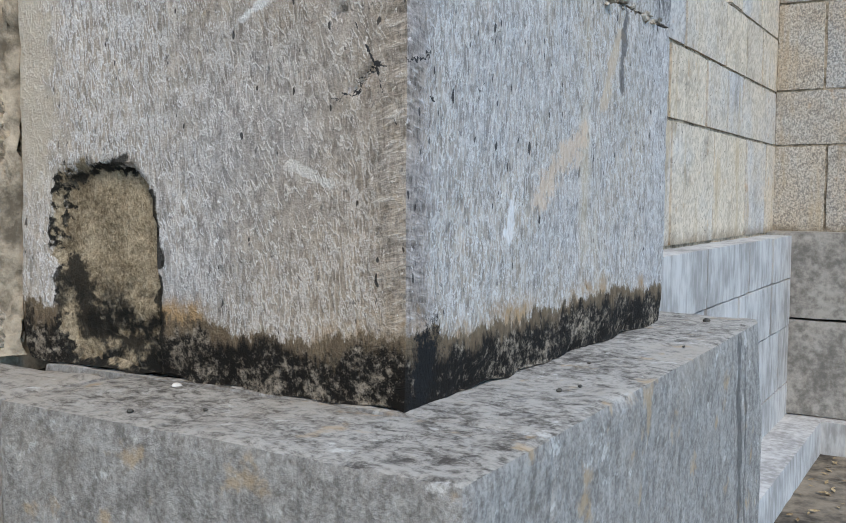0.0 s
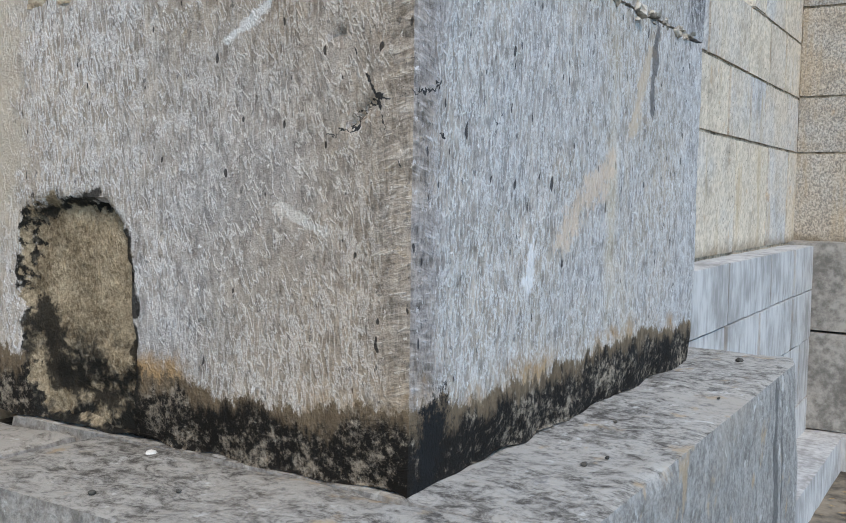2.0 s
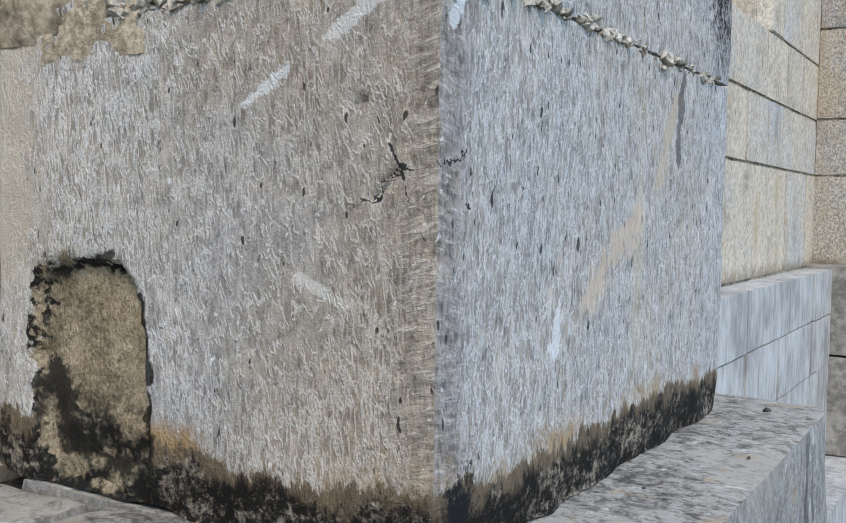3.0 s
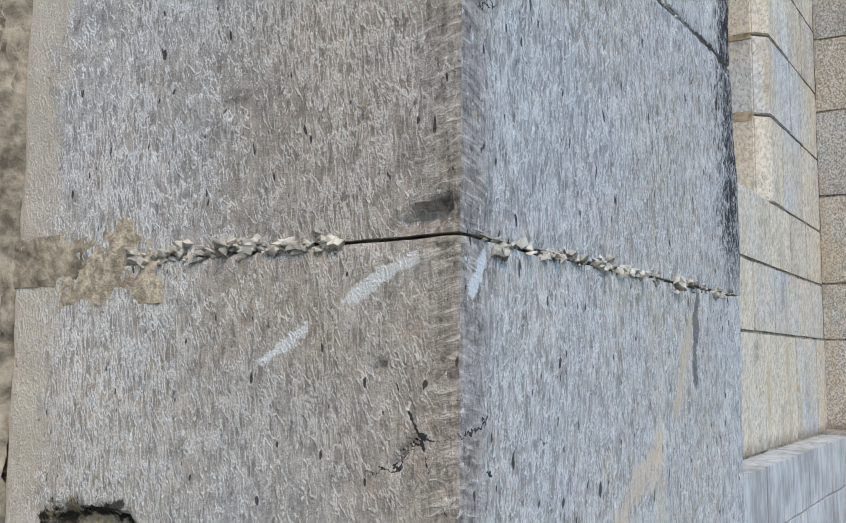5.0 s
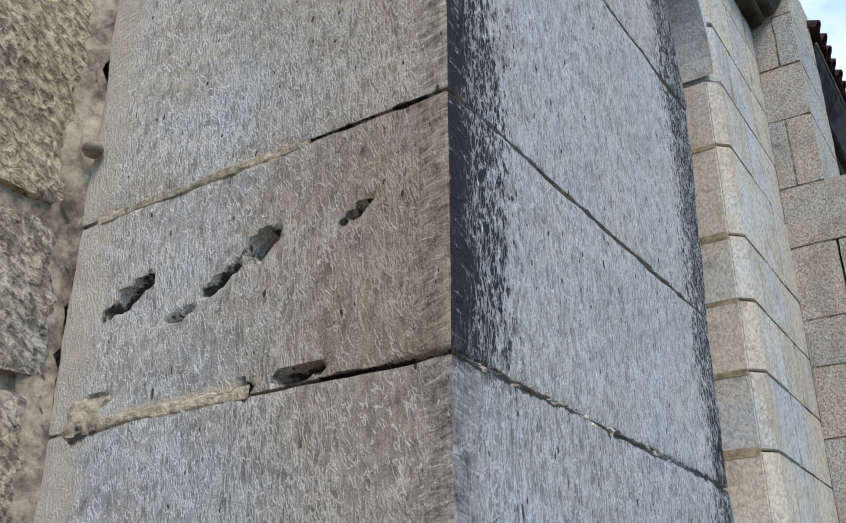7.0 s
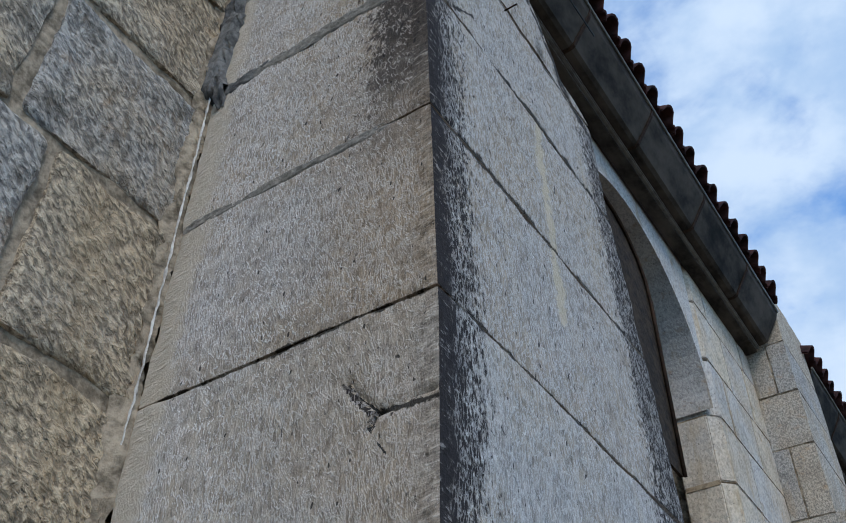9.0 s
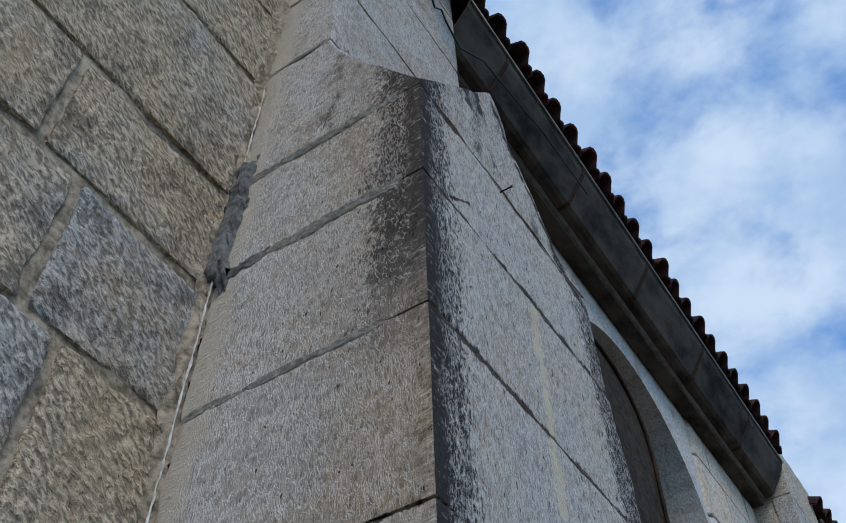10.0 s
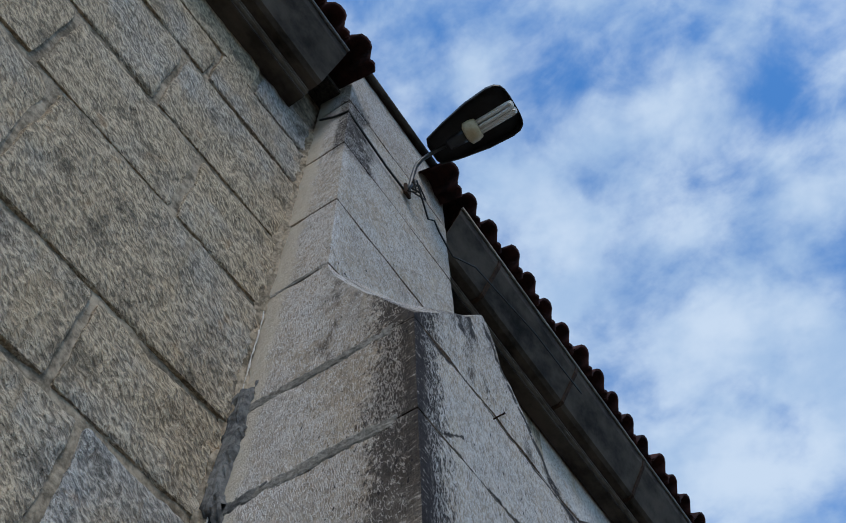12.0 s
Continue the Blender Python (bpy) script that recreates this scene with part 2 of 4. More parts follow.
    # dirt in holes, cracks and joints, blackened further to paint in their shade
    for a, b, wide in (((-0.545, 2.385), (-0.465, 2.415), 0.013), ((-0.285, 2.404), (-0.248, 2.422), 0.015), ((-0.36, 2.372), (-0.31, 2.392), 0.008), ((-0.228, 2.240), (-0.174, 2.240), 0.007), ((-0.29, 2.232), (-0.275, 2.238), 0.007), ((-0.38, 2.227), (-0.31, 2.231), 0.003), ((-0.17, 2.228), (0.0, 2.226), 0.003), ((-0.20, 2.535), (0.0, 2.535), 0.003), ((-0.60, 3.022), (-0.36, 3.02), 0.004), ((-0.36, 3.02), (0.0, 3.022), 0.006), ((-0.145, 2.41), (-0.105, 2.426), 0.006),
                       ((-0.58, 2.222), (-0.54, 2.23), 0.013), ((-0.378, 1.53), (-0.362, 1.44), 0.008), ((-0.372, 1.42), (-0.368, 1.335), 0.015), ((-0.545, 1.43), (-0.52, 1.36), 0.026), ((-0.50, 1.345), (-0.43, 1.33), 0.018), ((-0.53, 1.55), (-0.42, 1.575), 0.007), ((-0.118, 2.836), (-0.005, 2.828), 0.007), ((-0.118, 2.836), (-0.170, 2.905), 0.004)):
        if here(a, b):
            tone = n.mix(n.math("MULTIPLY", both(streak(n, x, z, a, b, wide, rag), on_a), 0.92), tone, (0.02, 0.018, 0.015))
    # black runs down the corner of the side face, along its back edge and over the top of the front
    if top_z > 1.9:
        run = both(n.step(n.math("ADD", n.math("ADD", y, n.math("MULTIPLY", n.noise(n.scaled(p, (1, 1, 0.13)), 38, 5, 0.75), 0.16)), n.math("MULTIPLY", n.math("SUBTRACT", chips, 0.5), 0.30)), 0.215, 0.165), on_b)
        run = both(run, n.step(n.math("ADD", z, n.math("MULTIPLY", mid, 0.2)), 2.27, 2.36))
        back = n.step(n.math("ADD", n.math("ADD", y, n.math("MULTIPLY", n.noise(n.scaled(p, (1, 1, 0.15)), 26, 5, 0.75), 0.18)), n.math("MULTIPLY", n.math("SUBTRACT", chips, 0.5), -0.30)), 0.875, 0.925)
        back = both(both(back, on_b), both(n.step(z, 1.80, 1.95), n.step(z, 4.36, 4.16)))
        black = n.math("MAXIMUM", run, back)
        if top_z > 3.4:
            face = both(n.step(n.math("ADD", n.math("ADD", x, n.math("MULTIPLY", n.noise(p, 13, 6, 0.78), 0.34)), n.math("MULTIPLY", n.math("SUBTRACT", chips, 0.5), -0.25)), -0.03, 0.03), both(on_a, n.step(n.math("ADD", z, n.math("MULTIPLY", mid, 0.4)), 3.45, 3.95)))
            black = n.math("MAXIMUM", black, n.math("MULTIPLY", face, 0.88))
        if top_z > 4.3:
            cap = both(n.step(n.noise(n.scaled(p, (1, 1, 0.5)), 8, 4, 0.65), 0.50, 0.62), both(n.step(z, 4.27, 4.31), n.step(x, -0.43, -0.36)))
            high = both(n.step(n.math("ADD", y, n.math("MULTIPLY", n.noise(p, 9, 4, 0.65), 0.45)), 0.46, 0.34), both(n.step(n.math("ABSOLUTE", n.math("SUBTRACT", z, 6.30)), 0.42, 0.25), n.step(x, -0.51, -0.48)))
            black = n.math("MAXIMUM", black, n.math("MULTIPLY", n.math("MAXIMUM", n.math("MULTIPLY", cap, 0.8), high), 0.95))
        tone = n.mix(both(black, n.step(n.math("ADD", grain, n.math("MULTIPLY", n.math("SUBTRACT", chips, 0.5), 0.8)), 0.72, 0.36, 0.40, 0.97)), tone, (0.024, 0.021, 0.022))
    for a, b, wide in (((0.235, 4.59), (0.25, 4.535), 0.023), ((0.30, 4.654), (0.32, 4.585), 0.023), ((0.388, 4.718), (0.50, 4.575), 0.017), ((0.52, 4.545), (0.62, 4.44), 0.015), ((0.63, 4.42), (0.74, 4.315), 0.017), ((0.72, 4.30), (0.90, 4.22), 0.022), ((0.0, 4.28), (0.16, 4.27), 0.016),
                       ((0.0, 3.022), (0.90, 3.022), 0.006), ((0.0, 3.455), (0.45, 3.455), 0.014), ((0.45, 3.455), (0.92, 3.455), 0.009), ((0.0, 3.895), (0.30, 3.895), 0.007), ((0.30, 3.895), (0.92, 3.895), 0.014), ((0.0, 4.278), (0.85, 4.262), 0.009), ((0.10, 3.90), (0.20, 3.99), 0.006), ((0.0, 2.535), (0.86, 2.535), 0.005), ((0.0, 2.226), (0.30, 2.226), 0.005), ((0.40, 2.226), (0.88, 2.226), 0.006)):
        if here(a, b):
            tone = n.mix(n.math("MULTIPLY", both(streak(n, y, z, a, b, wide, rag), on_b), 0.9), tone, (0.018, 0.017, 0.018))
    # hairline cracks round the chipped corner and through the upper block
    bent = n.math("MULTIPLY", n.math("SUBTRACT", n.noise(p, 60, 3, 0.7), 0.5), 0.030)
    for u, where, run_of in ((x, on_a, ((-0.098, 1.632), (-0.068, 1.636), (-0.042, 1.668), (-0.020, 1.662), (0.004, 1.672))), (x, on_a, ((-0.042, 1.668), (-0.066, 1.712))), (x, on_a, ((-0.042, 1.668), (-0.014, 1.602))),
                             (y, on_b, ((0.0, 1.668), (0.035, 1.672), (0.058, 1.700))), (y, on_b, ((0.018, 1.670), (0.028, 1.640), (0.055, 1.632))), (y, on_b, ((0.150, 1.655), (0.170, 1.662))),
                             (x, on_a, ((-0.165, 2.912), (-0.140, 2.874), (-0.102, 2.836), (-0.067, 2.837), (0.0, 2.842))), (x, on_a, ((-0.102, 2.836), (-0.119, 2.812), (-0.087, 2.765))), (y, on_b, ((0.0, 2.842), (0.05, 2.84))), (y, on_b, ((0.03, 2.05), (0.075, 2.075)))):
        for a, b in zip(run_of, run_of[1:]):
            if not here(a, b):
                continue
            tone = n.mix(both(streak(n, n.math("ADD", u, bent), n.math("SUBTRACT", z, bent), a, b, 0.0011, n.step(rag, 0.25, 0.75)), where), tone, (0.04, 0.04, 0.04))
    height = n.math("ADD", n.math("ADD", n.math("MULTIPLY", cloud, 0.7), n.math("MULTIPLY", pale, 0.26)), n.math("ADD", n.math("ADD", n.math("MULTIPLY", fine, 0.50), n.math("MULTIPLY", grooves, 0.4)), n.step(pits, 0.25, 0.29, 0.0, 0.3)))
    height = n.math("ADD", height, n.math("MULTIPLY", margin, n.math("MULTIPLY", strokes, 0.9)))
    finish(n, tone, 0.92, height, 0.8, 0.005)
    return m


def pick_stone(name, cold, light, warm, stretch=(1, 0.45, 0.6), scale=55.0, depth=0.012, rust=0.4, mould=False):
    """Rough-picked wall stone: slanting blows, lichen and rust."""
    m, n = material(name)
    p, x, y, z = place(n)
    tilt = n.node("ShaderNodeVectorRotate", {0: p, 3: 0.7}, rotation_type="X_AXIS").outputs[0]
    own = n.node("ShaderNodeObjectInfo").outputs["Random"]
    blows = n.noise(n.scaled(tilt, stretch), scale, 3, 0.55, 0.3)
    broad, mid = n.noise(p, 2.2, 4), n.noise(p, 11, 5, 0.6)
    tone = n.mix(n.step(blows, 0.35, 0.64), cold, light)
    tone = n.mix(n.step(n.math("ADD", broad, n.math("MULTIPLY", own, 0.22)), 0.38, 0.72), tone, n.mix(1.0, tone, warm, "MULTIPLY"))
    tone = n.mix(n.math("MULTIPLY", n.step(n.noise(n.scaled(p, (1, 1, 0.15)), 7, 4, 0.65), 0.55, 0.70), rust * 1.3), tone, (0.40, 0.31, 0.20))
    tone = n.mix(n.math("MULTIPLY", n.step(mid, 0.60, 0.74), rust), tone, (0.40, 0.25, 0.13))
    tone = n.mix(n.math("MULTIPLY", n.step(n.noise(p, 7, 6, 0.75), 0.53, 0.65), 0.62 if depth > 0.01 else 0.3), tone, (0.078, 0.07, 0.056))
    tone = n.mix(n.math("MULTIPLY", n.step(n.noise(n.scaled(tilt, stretch), scale * 1.7, 2), 0.36, 0.29), 0.75), tone, (0.06, 0.058, 0.054))
    tone = n.mix(n.math("MULTIPLY", n.step(n.noise(n.scaled(p, (1, 1, 0.35)), 3.4, 6, 0.7), 0.50, 0.66), 0.45), tone, n.mix(1.0, tone, (0.62, 0.60, 0.58), "MULTIPLY"))
    if mould:
        up = n.math("SUBTRACT", z, n.math("ADD", n.math("MULTIPLY", n.noise(p, 12, 5, 0.75), 0.16), 1.27))
        tone = n.mix(n.math("MULTIPLY", n.step(up, 0.05, -0.04), 0.7), tone, (0.15, 0.115, 0.075))
    tone = n.mix(1.0, tone, n.mix(own, (0.93, 0.93, 0.94), (1.05, 1.04, 1.01)), "MULTIPLY")
    finish(n, tone, 0.92, n.math("ADD", blows, n.math("MULTIPLY", n.noise(p, 300, 2), 0.15)), 0.9, depth)
    return m


def ledge_stone():
    """Worn plinth stone: flaking top, upright scratches on its sides."""
    m, n = material("worn_plinth_stone")
    p, x, y, z = place(n)
    flakes = n.noise(n.scaled(p, (0.8, 1.15, 1)), 45, 6, 0.78, 0.5)
    side = n.noise(n.scaled(p, (1, 1, 0.55)), 55, 5, 0.7)
    broad, mid = n.noise(p, 3, 4), n.noise(p, 14, 5, 0.6)
    top = n.step(n.node("ShaderNodeSeparateXYZ", {0: n.node("ShaderNodeNewGeometry").outputs["Normal"]}).outputs[2], 0.5, 0.8)
    grit = n.noise(p, 150, 4, 0.75)
    light = n.mix(n.step(n.math("ADD", n.math("MULTIPLY", side, 0.5), n.math("MULTIPLY", grit, 0.5)), 0.36, 0.64), (0.15, 0.140, 0.128), (0.365, 0.350, 0.325))
    upper = n.mix(n.step(n.math("ADD", n.math("MULTIPLY", flakes, 0.55), n.math("ADD", n.math("MULTIPLY", broad, 0.25), n.math("MULTIPLY", grit, 0.2))), 0.40, 0.56), (0.075, 0.068, 0.06), (0.37, 0.35, 0.315))
    tone = n.mix(top, light, upper)
    tone = n.mix(n.math("MULTIPLY", n.step(broad, 0.52, 0.75), 0.5), tone, (0.33, 0.29, 0.24))
    tone = n.mix(n.math("MULTIPLY", n.step(n.noise(n.scaled(p, (1, 1, 0.12)), 18, 4, 0.7), 0.63, 0.70), 0.6), tone, (0.10, 0.098, 0.098))
    tone = n.mix(n.math("MULTIPLY", n.step(mid, 0.60, 0.70), 0.6), tone, (0.40, 0.29, 0.17))
    tone = n.mix(n.math("MULTIPLY", n.step(n.noise(p, 22, 5, 0.7), 0.60, 0.68), 0.6), tone, (0.58, 0.57, 0.54))
    wet = n.math("SUBTRACT", 1.0, top)
    for a, b, wide in (((0.835, 1.27), (0.90, 0.70), 0.020), ((0.885, 1.26), (0.945, 0.70), 0.008)):
        tone = n.mix(n.math("MULTIPLY", n.math("MULTIPLY", streak(n, y, z, a, b, wide, n.noise(n.scaled(p, (1, 1, 0.3)), 30, 4, 0.7)), wet), 0.7), tone, (0.07, 0.068, 0.067))
    finish(n, tone, 0.9, n.math("ADD", n.math("ADD", flakes, side), n.math("MULTIPLY", n.noise(p, 260, 3), 0.3)), 0.55, 0.006)
    return m


def grainy(name, dark, light, scale, rough=0.9, depth=0.004, strength=0.6, metal=0.0, stretch=(1, 1, 1)):
    m, n = material(name)
    p, x, y, z = place(n)
    a, b = n.noise(n.scaled(p, stretch), scale, 5, 0.65), n.noise(p, scale * 0.17, 3)
    f = n.math("ADD", n.math("MULTIPLY", a, 0.6), n.math("MULTIPLY", b, 0.4))
    finish(n, n.mix(n.step(f, 0.36, 0.64), dark, light), rough, a, strength, depth, metal)
    return m


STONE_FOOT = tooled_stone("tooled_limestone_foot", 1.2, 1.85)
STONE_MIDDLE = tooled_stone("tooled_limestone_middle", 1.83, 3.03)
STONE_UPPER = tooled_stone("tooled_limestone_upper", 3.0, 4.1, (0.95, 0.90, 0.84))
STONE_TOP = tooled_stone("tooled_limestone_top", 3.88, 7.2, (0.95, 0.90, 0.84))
WALL_NEAR = pick_stone("picked_wall_stone", (0.19, 0.185, 0.175), (0.50, 0.48, 0.44), (1.12, 0.95, 0.74), (1, 0.40, 0.85), 112.0, 0.020, 0.35)
WALL_FAR = pick_stone("dressed_wall_stone", (0.40, 0.39, 0.375), (0.58, 0.56, 0.525), (1.04, 0.93, 0.79), (1, 0.8, 0.5), 70, 0.004, 0.55, True)
FAR_BUTTRESS = pick_stone("buttress_wall_stone", (0.24, 0.235, 0.225), (0.52, 0.50, 0.46), (1.02, 0.92, 0.81), (1, 1, 0.4), 100, 0.006, 0.4, True)
GREY_PLINTH = grainy("stained_plinth_stone", (0.15, 0.138, 0.122), (0.36, 0.33, 0.29), 26, 0.92, 0.005, 0.6)
LEDGE = ledge_stone()
PLINTH_FAR = grainy("pale_plinth_stone", (0.27, 0.26, 0.247), (0.50, 0.488, 0.47), 26, 0.85, 0.003, 0.4, stretch=(1, 1, 0.22))
MORTAR = grainy("old_mortar", (0.11, 0.090, 0.065), (0.44, 0.365, 0.27), 38, 0.95, 0.008, 0.8)
GREY_MORTAR = grainy("grey_pointing_mortar", (0.13, 0.122, 0.108), (0.29, 0.27, 0.238), 60, 0.95, 0.006, 0.8)
PALE = grainy("white_lime", (0.40, 0.37, 0.33), (0.72, 0.69, 0.64), 70, 0.95, 0.004, 0.6)
DARK_MORTAR = grainy("dark_cement_mortar", (0.06, 0.06, 0.06), (0.20, 0.195, 0.185), 45, 0.95, 0.006, 0.8)
OCHRE = grainy("ochre_joint_mortar", (0.17, 0.125, 0.08), (0.42, 0.33, 0.22), 24, 0.95, 0.005, 0.7)
CRUMB = grainy("dirty_lime_crumbs", (0.12, 0.108, 0.09), (0.64, 0.575, 0.48), 38, 0.95, 0.004, 0.6)
LIME = grainy("pale_lime_mortar", (0.24, 0.195, 0.14), (0.60, 0.50, 0.37), 75, 0.95, 0.008, 0.8)
JOINT = grainy("dark_joint_dirt", (0.025, 0.024, 0.022), (0.11, 0.10, 0.085), 70, 0.95, 0.004)
GROUND = grainy("damp_earth_paving", (0.05, 0.043, 0.035), (0.24, 0.20, 0.15), 9, 0.9, 0.01)
LITTER = grainy("dry_leaf", (0.10, 0.06, 0.03), (0.42, 0.32, 0.18), 30, 0.9, 0.002)
ZINC = grainy("weathered_dark_zinc", (0.008, 0.007, 0.006), (0.10, 0.082, 0.066), 6.0, 0.75, 0.002, 0.3, 0.0, (1, 0.6, 1))
ZINC_EDGE = grainy("zinc_rolled_edge", (0.10, 0.095, 0.085), (0.22, 0.21, 0.19), 14, 0.5, 0.001, 0.3, 0.5)
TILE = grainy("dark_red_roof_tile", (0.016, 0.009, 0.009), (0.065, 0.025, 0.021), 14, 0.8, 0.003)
BLACK_PAINT = grainy("black_lamp_enamel", (0.010, 0.010, 0.011), (0.026, 0.026, 0.028), 20, 0.45, 0.001, 0.3)
GALV = grainy("galvanised_tube", (0.04, 0.041, 0.042), (0.10, 0.103, 0.106), 40, 0.45, 0.001, 0.3, 0.7)
IRON = grainy("rusty_iron", (0.02, 0.014, 0.011), (0.06, 0.035, 0.022), 60, 0.8, 0.001)
CABLE = grainy("black_cable_rubber", (0.008, 0.008, 0.008), (0.02, 0.02, 0.02), 60, 0.6, 0.001)
IVORY = grainy("yellowed_lamp_base", (0.42, 0.34, 0.20), (0.58, 0.49, 0.31), 50, 0.5, 0.001, 0.3)
TUBE = grainy("lamp_tube_glass", (0.62, 0.61, 0.57), (0.74, 0.73, 0.70), 30, 0.25, 0.001, 0.1)
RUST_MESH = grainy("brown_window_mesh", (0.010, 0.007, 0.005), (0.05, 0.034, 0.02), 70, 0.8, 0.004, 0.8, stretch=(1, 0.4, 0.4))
# near-black so that the colour itself gives the unlit room's shade
INSIDE_SHADE = grainy("interior_plaster_shade", (0.03, 0.03, 0.03), (0.06, 0.058, 0.055), 6)


# ---- mesh helpers ----
def part(name, bm, mat, parent=None, label=""):
    """Links a bmesh, or a ready mesh, as one object under its thing."""
    if isinstance(bm, bmesh.types.BMesh):
        me = bpy.data.meshes.new(name)
        bm.to_mesh(me)
        bm.free()
    else:
        me = bm
    if not me.materials:
        me.materials.append(mat)
    ob = new(name, me)
    ob.parent = parent
    return tagged(ob, label) if label else ob


def thing(name, label, category, kind="", group="", at=(0, 0, 0)):
    ob = new(name)
    ob.empty_display_size = 0.05
    ob.location = at
    bpy.context.view_layer.update()
    return tagged(ob, label, category, group, kind)


def hang(ob, parent):
    """Puts a part made in world coordinates under a thing that stands elsewhere."""
    ob.parent = parent
    ob.matrix_parent_inverse = Matrix.Translation(parent.location).inverted()
    return ob


def wobble(p, scale, seed=0.0):
    return noise.noise(Vector((p[0] * scale + seed, p[1] * scale - seed, p[2] * scale + 2 * seed)))


def stone_mesh(lo, hi, cell=0.05, edge=0.012, rough=0.004, carve=None, shape=None, seed=0.0, wear=0.0):
    """A dressed stone: a box with rounded, worn edges and an uneven skin. carve(p, n) sinks the skin; shape(p) bends the whole."""
    lo, hi = np.array(lo, float), np.array(hi, float)
    counts = [max(2, int(round((hi[k] - lo[k]) / cell))) for k in range(3)]
    index, verts, faces = {}, [], []

    def vert(i, j, k):
        key = (i, j, k)
        if key not in index:
            p = lo + (hi - lo) * np.array([i / counts[0], j / counts[1], k / counts[2]])
            r = edge
            if wear:
                r = edge + wear * max(0.0, wobble(p, 7.0, seed + 3.1))
            q = np.clip(p, lo + r, hi - r)
            d = p - q
            size = float(np.linalg.norm(d))
            if size > 1e-9:
                nrm = d / size
                p = q + nrm * min(size, r) if size > r else p
            else:
                nrm = np.zeros(3)
            if size > 1e-9:
                push = rough * (wobble(p, 9.0, seed) + 0.5 * wobble(p, 31.0, seed))
                if carve:
                    push -= carve(p, nrm)
                p = p + nrm * push
            if shape:
                p = shape(p)
            index[key] = len(verts)
            verts.append(tuple(p))
        return index[key]

    a, b, c = counts
    for i in range(a):
        for j in range(b):
            faces.append((vert(i, j, 0), vert(i, j + 1, 0), vert(i + 1, j + 1, 0), vert(i + 1, j, 0)))
            faces.append((vert(i, j, c), vert(i + 1, j, c), vert(i + 1, j + 1, c), vert(i, j + 1, c)))
    for i in range(a):
        for k in range(c):
            faces.append((vert(i, 0, k), vert(i + 1, 0, k), vert(i + 1, 0, k + 1), vert(i, 0, k + 1)))
            faces.append((vert(i, b, k), vert(i, b, k + 1), vert(i + 1, b, k + 1), vert(i + 1, b, k)))
    for j in range(b):
        for k in range(c):
            faces.append((vert(0, j, k), vert(0, j, k + 1), vert(0, j + 1, k + 1), vert(0, j + 1, k)))
            faces.append((vert(a, j, k), vert(a, j + 1, k), vert(a, j + 1, k + 1), vert(a, j, k + 1)))
    me = bpy.data.meshes.new("stone")
    me.from_pydata(verts, [], faces)
    me.shade_smooth()
    me.set_sharp_from_angle(angle=radians(48))
    return me


def box_bm(lo, hi, bevel=0.0, bm=None):
    bm = bm or bmesh.new()
    made = bmesh.ops.create_cube(bm, size=1.0)["verts"]
    for v in made:
        v.co = Vector([lo[k] + (hi[k] - lo[k]) * (v.co[k] + 0.5) for k in range(3)])
    if bevel:
        edges = list({e for v in made for e in v.link_edges})
        bmesh.ops.bevel(bm, geom=edges, offset=bevel, segments=2, affect="EDGES")
    return bm


def tube_bm(points, radius, sides=8, bm=None):
    """A round bar along a line of points."""
    bm = bm or bmesh.new()
    pts = [Vector(p) for p in points]
    rings = []
    for k, p in enumerate(pts):
        d = (pts[min(k + 1, len(pts) - 1)] - pts[max(k - 1, 0)]).normalized()
        u = d.orthogonal().normalized() if not rings else (old - d * old.dot(d)).normalized()
        old = u
        v = d.cross(u)
        r = radius[k] if isinstance(radius, (list, tuple)) else radius
        rings.append([bm.verts.new(p + (u * math.cos(a) + v * math.sin(a)) * r) for a in (2 * math.pi * s / sides for s in range(sides))])
    for r0, r1 in zip(rings, rings[1:]):
        for s in range(sides):
            f = bm.faces.new((r0[s], r0[(s + 1) % sides], r1[(s + 1) % sides], r1[s]))
            f.smooth = True
    bm.faces.new(rings[0][::-1])
    bm.faces.new(rings[-1])
    return bm


def prism_bm(outline, lo, hi, axis):
    """An outline in two axes, drawn out along the third (0: outline is y, z; 1: x, z)."""
    bm = bmesh.new()

    def at(u, v, d):
        return (d, u, v) if axis == 0 else (u, d, v)
    a = [bm.verts.new(at(u, v, lo)) for u, v in outline]
    b = [bm.verts.new(at(u, v, hi)) for u, v in outline]
    bm.faces.new(a), bm.faces.new(b[::-1])
    for k in range(len(a)):
        q = (k + 1) % len(a)
        bm.faces.new((a[k], b[k], b[q], a[q]))
    bmesh.ops.recalc_face_normals(bm, faces=bm.faces)
    return bm


def prism_top(outline, z0, z1, bevel=0.006):
    """An outline in x and y drawn upwards, its edges eased."""
    bm = bmesh.new()
    a, b = [[bm.verts.new((x, y, z)) for x, y in outline] for z in (z0, z1)]
    bm.faces.new(a[::-1]), bm.faces.new(b)
    for k in range(len(a)):
        q = (k + 1) % len(a)
        bm.faces.new((a[k], a[q], b[q], b[k]))
    bmesh.ops.recalc_face_normals(bm, faces=bm.faces)
    bmesh.ops.bevel(bm, geom=bm.edges[:], offset=bevel, segments=2, affect="EDGES")
    return bm


# ---- measures of the building ----
W = -0.67          # face of the nave wall
DEEP = 0.88       # thickness of a buttress along the wall
BAY = 5.40         # from one buttress to the next
LEDGE_Z = 1.30     # top of the plinth
